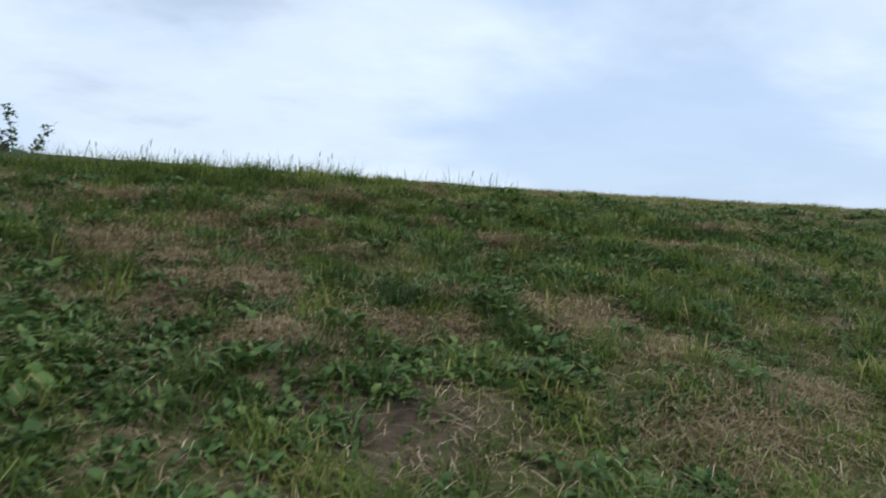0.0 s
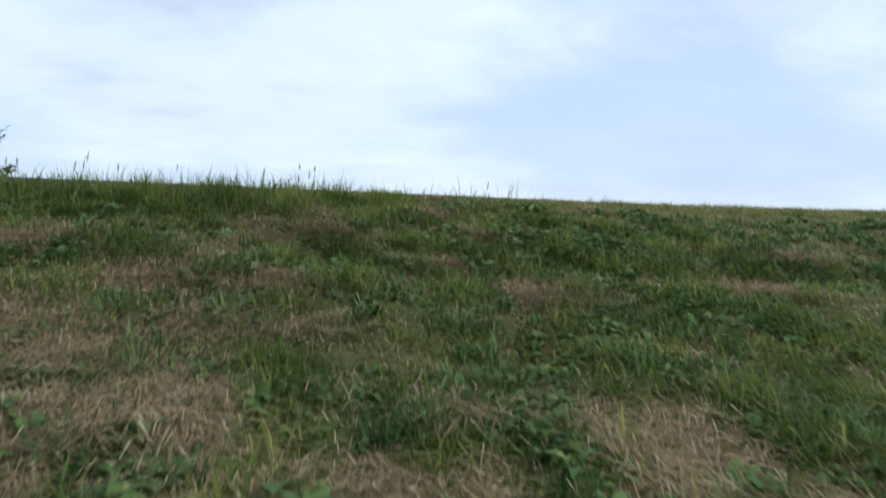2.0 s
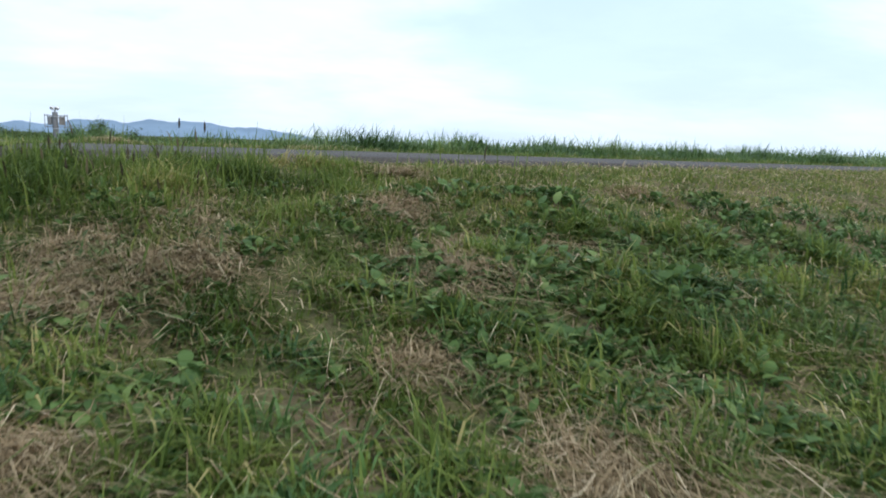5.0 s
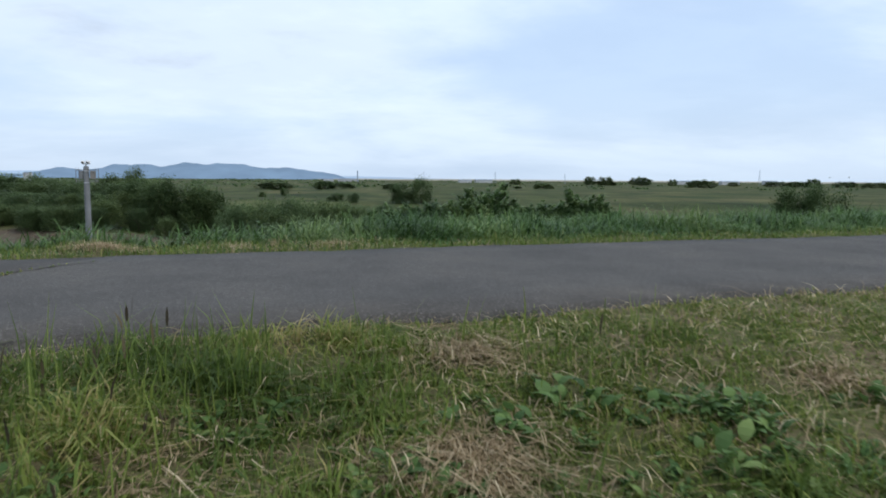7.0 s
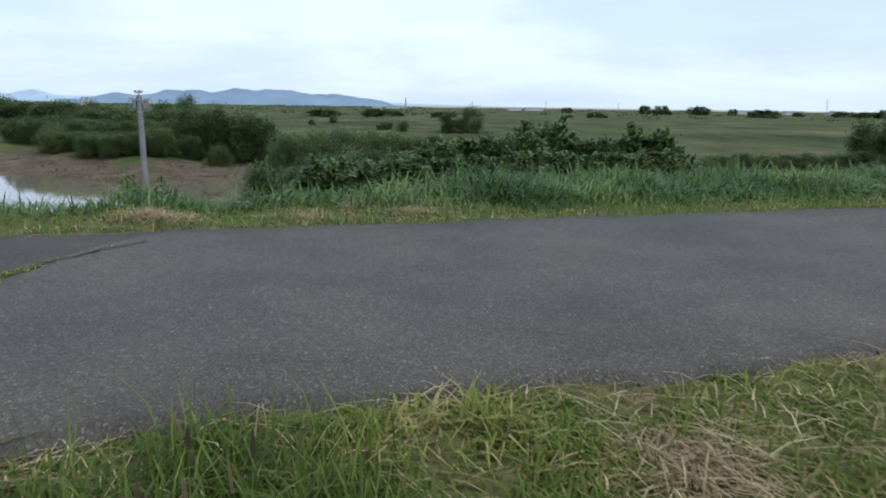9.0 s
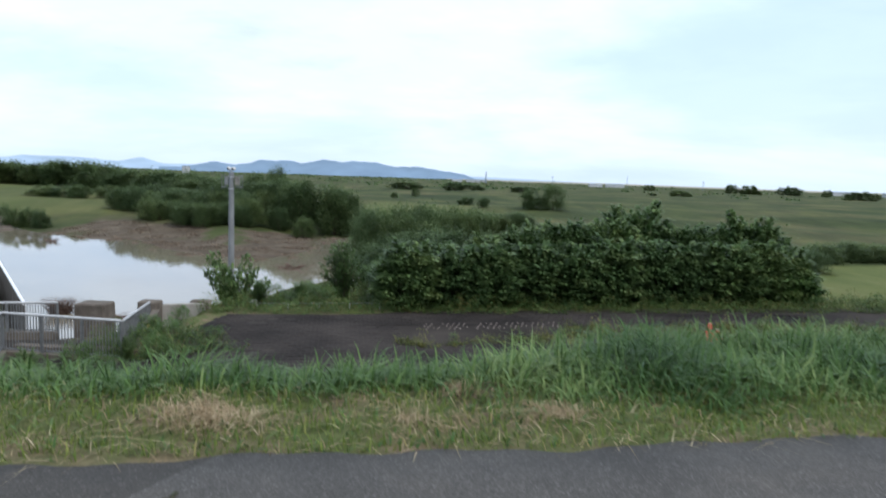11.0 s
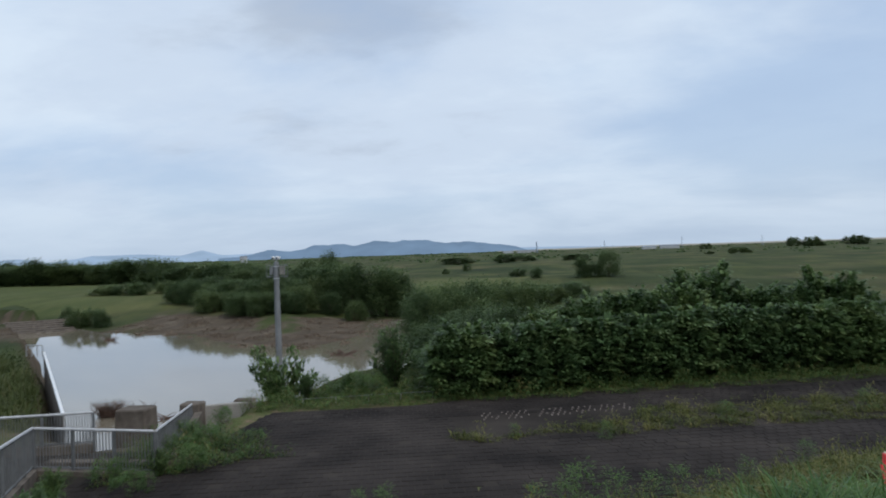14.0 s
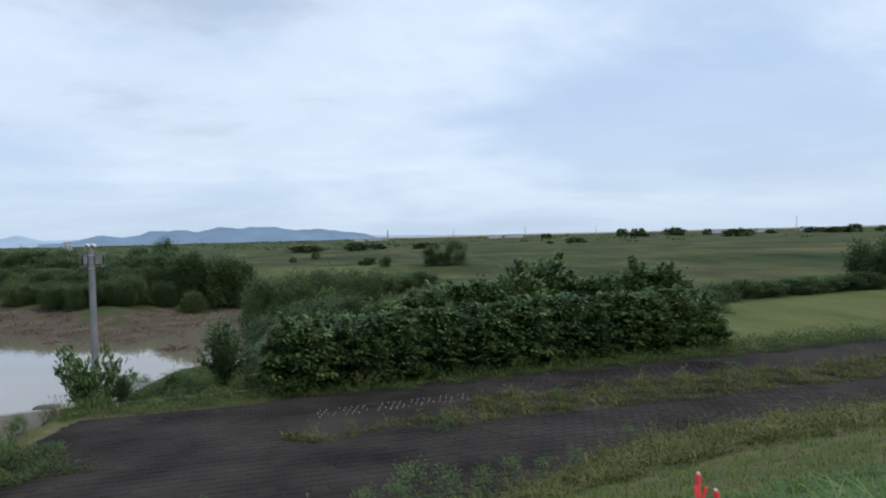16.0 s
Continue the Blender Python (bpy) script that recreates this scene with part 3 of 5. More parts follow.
def straw_litter():
    x, y = scatter(420000, -8, 11, -8.6, 6.4)
    more_x = [rng.normal(cx, 0.75 * r_, int(3600 * (r_ / 0.35) ** 2)) for cx, cy, r_ in STRAW_SPOTS]
    more_y = [rng.normal(cy, 0.55 * r_, int(3600 * (r_ / 0.35) ** 2)) for cx, cy, r_ in STRAW_SPOTS]
    x, y = np.concatenate([x, *more_x]), np.concatenate([y, *more_y])
    s = strawness(x, y)
    _, v = uv(x, y)
    keep = (np.abs(x - 0.3) < 1.6 + 0.8 * (y + 8.6)) & off_road(x, y) & (rng.random(len(x)) < (np.where(v > 4, 0.07, 0.26) + 0.7 * s) * (1 - 0.75 * np.exp(-((x - 0.05) / 0.55) ** 2 - ((y + 5.5) / 0.35) ** 2))) & (v < 6)
    x, y = x[keep], y[keep]
    n = len(x)
    base = on_ground(x, y, -0.003)
    base[:, 2] += rng.uniform(0, 0.05, n) * rng.random(n)
    length = rng.gamma(3, 0.055, n)
    rise = rng.uniform(0.02, 0.10, n)
    me = blade_mesh("straw", base, rise, rng.uniform(0.003, 0.007, n), rng.uniform(0, 6.28, n), length / rise, STRAW, np.clip(rng.normal(0.47, 0.3, n), 0, 1), profile=(1.0, 0.8))
    stuff("straw", me, "dry tan mown straw lying in patches", "straw")


def coarse_grass():
    """Wide-bladed tufts, thickest on the lush part of the near bank."""
    x, y = scatter(3600, -6, 9, -8.2, -0.2)
    lush = np.clip(0.34 + 0.4 * smooth_step((x - 0.2) / 0.9) * (clumpy(x, y, 1.4) > 0.45), 0, 1)
    keep = in_view(x, y) & (rng.random(len(x)) < lush) & (strawness(x, y) < 0.5)
    x, y = x[keep], y[keep]
    size = rng.uniform(0.08, 0.22, len(x)) * (1 - 0.35 * smooth_step((y + 1.5) / 1.2))
    k = 34
    n = k * len(x)
    size = np.repeat(size, k)
    bx, by = np.repeat(x, k) + rng.normal(0, 0.3, n) * size, np.repeat(y, k) + rng.normal(0, 0.3, n) * size
    tint = np.clip(np.repeat(rng.normal(0.45, 0.16, len(x)), k) + rng.normal(0, 0.14, n), 0, 1)
    me = blade_mesh("coarse", on_ground(bx, by), size * rng.uniform(0.5, 1.1, n), rng.uniform(0.007, 0.016, n), rng.uniform(0, 6.28, n), rng.uniform(0.2, 1.3, n), REED, tint, profile=(0.8, 1.0, 0.7))
    stuff("coarse_grass", me, "lush tufts of wide-bladed green grass on the near bank", "grass")


def weeds():
    """Broad-leaved rosettes between the grass."""
    x, y = scatter(14000, -7, 10, -8.2, 0.1)
    keep = (np.abs(x - 0.3) < 2.2 + 0.85 * (y + 8.6)) & off_road(x, y) & (rng.random(len(x)) < 0.17 + 0.6 * (clumpy(x - 7, y + 2, 1.3) > 0.55)) & (strawness(x, y) < 0.6)
    # single large rosettes: x, y, leaf length
    big = np.array([(-0.48, -5.15, 0.17), (0.02, -4.68, 0.19), (1.05, -4.38, 0.16), (1.07, -4.64, 0.15), (1.07, -5.14, 0.17), (-0.75, -4.66, 0.14), (0.32, -4.91, 0.14), (-0.14, -3.95, 0.14), (1.15, -4.8, 0.15), (0.67, -4.82, 0.13), (1.74, -4.49, 0.14), (-0.6, -4.19, 0.12), (2.16, -5.16, 0.15), (0.99, -4.25, 0.13), (1.78, -4.45, 0.13),
                    (-1.5, -4.78, 0.17), (-1.23, -5.33, 0.17), (-1.15, -5.74, 0.16), (-1.74, -3.75, 0.15), (1.95, -0.44, 0.15), (1.72, -0.84, 0.16), (1.91, -1.14, 0.15), (2.37, -0.87, 0.14), (1.66, -1.33, 0.15), (2.27, -1.28, 0.15), (0.93, -1.17, 0.12), (2.9, -0.72, 0.14), (0.33, -1.11, 0.12)])
    wx, wy = np.concatenate([rng.normal(-1.4, 0.3, 420), rng.normal(2.2, 0.6, 90), rng.normal(1.8, 0.4, 200)]), np.concatenate([rng.normal(-5.0, 0.5, 420), rng.normal(-0.75, 0.25, 90), rng.normal(-1.35, 0.4, 200)])
    x, y = np.concatenate([wx, x[keep], big[:, 0]]), np.concatenate([wy, y[keep], big[:, 1]])
    size = rng.uniform(0.025, 0.075, len(x)) * rng.uniform(0.6, 1.15, len(x))
    size[-len(big):] = 0.62 * big[:, 2]
    k = 18
    bx, by = np.repeat(x, k) + rng.normal(0, 0.65, k * len(x)) * np.repeat(size, k), np.repeat(y, k) + rng.normal(0, 0.65, k * len(x)) * np.repeat(size, k)
    n = len(bx)
    long = np.repeat(size, k) * rng.uniform(0.6, 1.25, n)
    base = on_ground(bx, by, 0)
    base[:, 2] += rng.uniform(0, 0.6, n) * np.repeat(size, k)
    me = blade_mesh("weeds", base, long, long * rng.uniform(0.42, 0.72, n), rng.uniform(0, 6.28, n), rng.uniform(0.5, 1.3, n), WEED, np.clip(rng.normal(0.5, 0.27, n), 0, 1), profile=(0.15, 0.8, 1.0, 0.65))
    stuff("weeds", me, "low broad-leaved green weeds among the grass", "weeds")


def seed_grass():
    """Taller stalks with dark heads along the near edge of the crest."""
    x, y = scatter(15000, -7, 2.6, -1.4, 1.0)
    _, v = uv(x, y)
    keep = (v < 0.7) & (rng.random(len(x)) < np.exp(-((y - 0.25 - 0.1 * x) / 0.5) ** 2) * np.where(x < 0.3, 0.9, 0.07))
    x, y = x[keep], y[keep]
    n = len(x)
    tall = rng.uniform(0.16, 0.42, n) * rng.uniform(0.65, 1.1, n)
    heading = rng.uniform(0, 6.28, n)
    bend = rng.uniform(0.1, 0.8, n)
    base = on_ground(x, y)
    me = blade_mesh("stalks", base, tall, rng.uniform(0.005, 0.01, n), heading, bend, GRASS, rng.uniform(0.1, 0.75, n))
    stuff("grass_stalks", me, "thin upright grass stalks along the crest", "grass")
    some = rng.random(n) < 0.055
    top = base[some] + np.stack([np.cos(heading), np.sin(heading), 0 * heading], 1)[some] * (bend * tall)[some, None]
    top[:, 2] += (tall * (1 - 0.55 * bend))[some] - 0.02
    m = len(top)
    me = blade_mesh("heads", top, rng.uniform(0.07, 0.13, m), np.full(m, 0.013), heading[some], bend[some] * 0.6, SEED, rng.random(m), profile=(0.5, 1, 0.8))
    stuff("seed_heads", me, "dark brown grass seed heads", "grass")


def mud_brush():
    """Flattened dead brush on the muddy spit across the pond."""
    x, y = scatter(60000, -62, -15, 62, 108)
    d = pond_distance(x, y)
    keep = (d > 0.3) & (d < 13 + 4 * ripple(x, y, 18)) & (x < -18.5 - 0.18 * (y - 100)) & (rng.random(len(x)) < np.clip(0.35 + 0.6 * ripple(x, y, 6), 0.05, 0.8))
    x, y = x[keep], y[keep]
    n = len(x)
    me = blade_mesh("brush", on_ground(x, y, 0.02), rng.uniform(0.12, 0.4, n) * (0.4 + clumpy(x, y, 5)), rng.uniform(0.05, 0.11, n), rng.uniform(0, 6.28, n), rng.uniform(0.3, 1.6, n), BRUSH, np.clip(rng.normal(0.45, 0.25, n), 0, 1))
    stuff("dead_brush", me, "reddish brown dead brush on the muddy shore", "brush")


def crest_grass():
    """A low fringe where the near bank meets the asphalt."""
    x, y = scatter(150000, -5, 9, -2.4, 2.6)
    u, v = uv(x, y)
    keep = (v > -0.9 + 0.3 * ripple(x, y, 0.8)) & (strawness(x, y) < 0.6) & (v < 0.82 + 0.03 * np.sin(u * 2.1)) & (rng.random(len(x)) < 0.25 + 0.6 * clumpy(x, y, 0.5))
    x, y = x[keep], y[keep]
    n = len(x)
    me = blade_mesh("fringe", on_ground(x, y), rng.uniform(0.03, 0.10, n) * (0.6 + 0.7 * clumpy(x + 3, y, 0.8)), rng.uniform(0.005, 0.011, n), rng.uniform(0, 6.28, n), rng.uniform(0.2, 1.2, n), GRASS, np.clip(rng.normal(0.64, 0.22, n), 0, 1))
    stuff("crest_grass", me, "low green grass fringe along the asphalt edge", "grass")


def shoulder_grass():
    """Tall arching grass on the far shoulder and down the far side."""
    x, y = scatter(210000, -14, 20, 3.2, 13)
    u, v = uv(x, y)
    lush = smooth_step((u - 0.4) / 1.4) * smooth_step((v - 4.45) / 0.7)
    back = smooth_step((v - 5.1) / 0.5)
    s = strawness(x, y)
    keep = (v > 4.24) & (v < 10.5) & (rng.random(len(x)) < np.maximum(lush, 0.95 * back) * (1 - 0.85 * s) + 0.12 * (v < 5.4))
    x, y, lush, v, u = x[keep], y[keep], lush[keep], v[keep], u[keep]
    n = len(x)
    tall = rng.uniform(0.5, 1.0, n) * (0.13 + 0.46 * lush * smooth_step((v - 4.5) / 1.2) + 0.33 * (1 - lush) * smooth_step((v - 5) / 0.6)) * (0.75 + 0.5 * clumpy(x, y, 1.6))
    tall *= 1 - 0.78 * smooth_step((v - 6.4 - 0.7 * smooth_step((u - 0.4) / 0.8) * smooth_step((3.2 - u) / 0.7)) / 0.8)
    tall *= 1 - 0.12 * smooth_step((u - 2) / 1.5)
    tint = np.clip(0.5 + 0.2 * ripple(x, y, 2) + rng.normal(0, 0.17, n), 0, 1)
    me = blade_mesh("tall", on_ground(x, y), tall, rng.uniform(0.007, 0.020, n), rng.normal(0.6, 1.6, n), rng.uniform(0.3, 1.5, n), REED, tint, profile=(0.8, 1.0, 0.85, 0.55))
    stuff("tall_grass", me, "lush tall arching green grass on the shoulder", "grass")
    x, y = scatter(200000, -16, 26, 2.6, 9)
    u, v = uv(x, y)
    s = strawness(x, y)
    keep = (v > 4.22) & (v < 5.9) & (rng.random(len(x)) < 0.9 - 0.8 * s)
    x, y = x[keep], y[keep]
    n = len(x)
    me = blade_mesh("verge", on_ground(x, y), rng.uniform(0.04, 0.15, n), rng.uniform(0.006, 0.012, n), rng.uniform(0, 6.28, n), rng.uniform(0.2, 1.2, n), GRASS, np.clip(rng.normal(0.45, 0.22, n), 0, 1))
    stuff("verge_grass", me, "short grass verge beside the asphalt", "grass")
    x, y = scatter(110000, -24, 30, 6, 30)
    u, v = uv(x, y)
    keep = (v > 7.5) & (v < 19 + 3.5 * smooth_step((u - 5) / 11))
    x, y, v, u = x[keep], y[keep], v[keep], u[keep]
    n = len(x)
    me = blade_mesh("slope", on_ground(x, y), rng.uniform(0.06, 0.2, n), rng.uniform(0.012, 0.025, n), rng.uniform(0, 6.28, n), rng.uniform(0.2, 1.1, n), GRASS, np.clip(rng.normal(0.4, 0.2, n), 0, 1))
    stuff("slope_grass", me, "green grass on the far slope of the bank", "grass")


JOINT = [(-1.44, 3.57), (-1.71, 3.1), (-1.86, 2.62), (-1.85, 2.1), (-1.71, 1.62), (-1.58, 1.16), (-1.48, 0.8)]


def crack_grass():
    jx, jy = np.array(JOINT).T
    at = np.linspace(0, 1, len(JOINT))
    # the open joint itself, a ragged ribbon of dark soil
    k = 120
    t = np.linspace(0, 1, k)
    x, y = np.interp(t, at, jx), np.interp(t, at, jy)
    half = (0.012 + 0.035 * smooth_step((t - 0.25) / 0.3)) * (0.7 + 0.6 * clumpy(x, y, 0.15))
    x = x + 0.02 * np.sin(t * 47) + 0.012 * np.sin(t * 113)
    verts = np.concatenate([np.stack([x - half, y, np.full(k, 0.0265)], 1), np.stack([x + half, y, np.full(k, 0.0265)], 1)])
    i = np.arange(k - 1)
    tagged(new("road_joint", raw_mesh("road_joint", verts, [], np.stack([i, i + k, i + k + 1, i + 1], 1), JOINTSOIL)), "open joint in the asphalt filled with dark soil", "joint", kind="structure")
    n = 5200
    t = rng.random(n) ** 0.75
    keep = rng.random(n) < (0.25 + 0.75 * (np.sin(t * 31) + np.sin(t * 57 + 1) > -0.4)) * (0.05 + 0.95 * smooth_step((t - 0.22) / 0.2))
    t = t[keep]
    n = len(t)
    x, y = np.interp(t, at, jx) + rng.normal(0, 0.022, n) + 0.02 * np.sin(t * 47), np.interp(t, at, jy) + rng.normal(0, 0.02, n)
    # a second, shorter joint on the old slab
    m = 350
    s2 = rng.random(m)
    x, y = np.concatenate([x, -2.62 + 0.13 * s2 + rng.normal(0, 0.02, m)]), np.concatenate([y, 2.3 + 0.75 * s2])
    n = len(x)
    base = np.stack([x, y, np.full(n, 0.024)], 1)
    me = blade_mesh("crack", base, rng.uniform(0.01, 0.034, n), rng.uniform(0.005, 0.01, n), rng.uniform(0, 6.28, n), rng.uniform(0.4, 1.6, n), GRASS, np.clip(rng.normal(0.6, 0.25, n), 0, 1))
    stuff("joint_grass", me, "grass growing in a joint of the asphalt", "grass")


def low_weeds():
    """Weeds on the low road: its middle strip, its edges and the corner by the railing."""
    x, y = scatter(900000, -24, 42, 14, 48)
    u, v = uv(x, y)
    strip = (u > 2.4) & (v > 27.9 + 0.3 * ripple(x, y, 4)) & (v < 28.9 + 2.8 * smooth_step((u - 6) / 8) + 0.4 * ripple(x, y, 5))
    front = (v > 16.5 - 3 * smooth_step((u - 8) / 10)) & (v < 19.3 + 4.3 * smooth_step((u - 5) / 11) + 0.07 * np.clip(u - 16, 0, 60) + 0.5 * ripple(x, y, 5))
    corner = (u < -3.9 - np.where(v > 27.2, 0.75 * (v - 27.2), 2.3 * (27.2 - v)) + 0.4 * ripple(x, y, 2)) & (v > 23.5) & (v < 33) & (u > -9.5)
    verge = (u > -7) & (v > 34.3 + 0.03 * np.clip(u, 0, 40) + 0.25 * ripple(x, y, 4)) & (v < 39.5) & (pond_distance(x, y) > 0.4)
    patchy = np.clip(0.55 + 0.7 * ripple(x, y, 1.8) + 0.4 * ripple(x, y, 0.6), 0.04, 1)
    keep = (strip & (rng.random(len(x)) < patchy)) | (front & (rng.random(len(x)) < 0.85 * patchy)) | (corner & (rng.random(len(x)) < 0.9)) | (verge & (rng.random(len(x)) < 0.6))
    green = (verge | corner)[keep]
    x, y = x[keep], y[keep]
    n = len(x)
    stand = rng.random(n) * (0.12 + 0.75 * clumpy(x, y, 1.7) ** 1.6) * np.where(green, 1.1, 0.9)
    base = on_ground(x, y)
    base[:, 2] += stand
    leaf = rng.uniform(0.09, 0.2, n)
    upright = ~green & (rng.random(n) < 0.6)
    base[upright, 2] -= stand[upright]
    leaf = np.where(upright, 0.12 + 0.75 * stand, leaf)
    green &= rng.random(n) < 0.6
    for name, pick, mat, label in (("yellow_weeds", ~green, DRYWEED, "yellowing weeds along the low road"), ("green_weeds", green, WEED, "green weeds at the edge of the low road")):
        k = int(pick.sum())
        tint = np.clip(rng.normal(0.3, 0.2, k) + 0.22 * ripple(x[pick], y[pick], 3) + 0.2 * stand[pick], 0, 1)
        me = blade_mesh(name, base[pick], leaf[pick], rng.uniform(0.02, 0.042, k), rng.uniform(0, 6.28, k), rng.uniform(0.3, 1.5, k), mat, tint, profile=(0.5, 1.0))
        stuff(name, me, label, "weeds")


def plain_reeds():
    """Coarse grass of the flood plain, thinning with distance, and the grassy bank of the channel."""
    r = 40 * np.exp(rng.random(190000) ** 1.3 * math.log(9))
    a = rng.uniform(-0.78, 0.68, len(r))
    x, y = r * np.sin(a), r * np.cos(a)
    u, v = uv(x, y)
    d = pond_distance(x, y)
    open_field = meadow(x, y) > 0.4
    keep = (r < 60 + 30 * rng.random(len(r)) ** 2) & (v > 36.5) & (d > np.where(y > 60, 13 + 6 * ripple(x, y, 30), 0.4)) & ~open_field
    x, y, r = x[keep], y[keep], r[keep]
    n = len(x)
    tall = rng.uniform(0.15, 0.42, n) * (0.3 + 0.9 * clumpy(x, y, 14)) * (1 + r / 800)
    mown = meadow(x, y)
    tall = tall * (1 - 0.7 * mown)
    me = blade_mesh("reeds", on_ground(x, y), tall, 0.05 + r * 0.0007, rng.uniform(0, 6.28, n), rng.uniform(0.2, 0.9, n), PLAINREED, np.clip(0.25 + 0.2 * ripple(x, y, 45) + rng.normal(0, 0.2, n) + 0.55 * mown, 0, 1))
    stuff("reeds", me, "rough green and yellow reeds of the flood plain", "reeds")
    x, y = scatter(60000, -60, -15, 26, 62)
    keep = (pond_distance(x, y) > 0.7) & (y < 0.95 * (-x) + 13) & (y > -0.12 * x + 27)
    x, y = x[keep], y[keep]
    n = len(x)
    me = blade_mesh("bank", on_ground(x, y), rng.uniform(0.3, 1.0, n) * (0.5 + clumpy(x, y, 5)), rng.uniform(0.03, 0.06, n), rng.uniform(0, 6.28, n), rng.uniform(0.2, 1.0, n), PLAINREED, np.clip(rng.normal(0.55, 0.25, n), 0, 1))
    stuff("channel_bank_grass", me, "thick green grass on the bank of the channel", "grass")


near_grass()
straw_litter()
coarse_grass()
weeds()
seed_grass()
crest_grass()
mud_brush()
shoulder_grass()
crack_grass()
low_weeds()
plain_reeds()


# ---- bushes and trees ----
def leaf_cloud(seed, n, size, tall, wide, clumps, flat=0.85, base=0.12, puffy=0.085):
    """Places for leaves: clumps of them round an uneven crown, with gaps between. Size is the crown's (x, y, z)."""
    r = np.random.default_rng(seed)
    a = r.uniform(0, 6.28, clumps)
    s = r.uniform(base, 1.0, clumps)
    lobes = 1 + 0.22 * np.sin(3 * a + r.uniform(0, 6)) + 0.16 * np.sin(5 * a + r.uniform(0, 6))
    rad = np.sqrt(np.clip(1 - ((s - 0.38) / 0.66) ** 2, 0.03, 1)) * lobes * r.uniform(0.5, 1.0, clumps) ** 0.5
    cx, cy, cz = rad * np.cos(a) * size[0] / 2, rad * np.sin(a) * size[1] / 2, s * size[2] * r.uniform(0.85, 1.06, clumps)
    pick = r.integers(0, clumps, n)
    puff = size[2] * puffy
    off = r.normal(0, 1, (n, 3)) * (puff, puff, puff * flat)
    p = np.stack([cx[pick], cy[pick], cz[pick]], 1) + off
    p[:, 2] = np.maximum(p[:, 2], 0.05)
    heading = np.arctan2(p[:, 1], p[:, 0]) + r.normal(0, 0.9, n)
    tint = np.clip(r.normal(0.42, 0.18, n) + 0.3 * (r.random(clumps) - 0.45)[pick], 0, 1)
    return p, r.uniform(0.7, 1.2, n) * tall, r.uniform(0.7, 1.2, n) * wide, heading, r.uniform(0.7, 1.6, n), tint


def stems(bm, seed, height_, reach_, count, thick, sides=5):
    r = random.Random(seed)
    for _ in range(count):
        a, out = r.uniform(0, 6.28), r.uniform(0.3, 1.0) * reach_
        mid = (0.35 * out * math.cos(a), 0.35 * out * math.sin(a), height_ * 0.45)
        tip = (out * math.cos(a), out * math.sin(a), height_ * r.uniform(0.7, 0.92))
        rod(bm, (0.05 * math.cos(a), 0.05 * math.sin(a), -0.3), mid, thick, thick * 0.6, sides)
        rod(bm, mid, tip, thick * 0.6, thick * 0.2, sides)
    return bm


def plant(name, label, category, seed, size, n, tall, wide, clumps, material, count=5, thick=0.05, trunk=0.0, group="", profile=(0.35, 1.0), base=0.12, puffy=0.085):
    ob = thing(name, label, category, group=group)
    p, t, w, h, b, tint = leaf_cloud(seed, n, size, tall, wide, clumps, base=base, puffy=puffy)
    crown = new("crown", blade_mesh("crown", p, t, w, h, b, material, tint, profile))
    crown.parent = ob
    bm = bmesh.new()
    if trunk:
        rod(bm, (0, 0, -0.4), (0.05 * size[0], 0, size[2] * 0.45), trunk, trunk * 0.6, 7)
    stems(bm, seed, size[2] * 0.9, size[0] * 0.42, count, thick)
    part("trunk", bm, BARK, ob)
    return ob


def set_at(ob, x, y, turn=0.0, scale=1.0, tall=None, sink=0.0):
    z = float(height(np.array([x]), np.array([y]))[0])
    ob.matrix_basis = Matrix.Translation((x, y, z - sink)) @ pose(0, 0, 0, 0, 0, turn) @ Matrix.Diagonal((scale, scale, tall or scale, 1))
    return ob


def more(ob, x, y, turn=0.0, scale=1.0, tall=None, label=""):
    c = copy_thing(ob, Matrix())
    set_at(c, x, y, turn, scale, tall)
    if label:
        tagged(c, label)
    return c


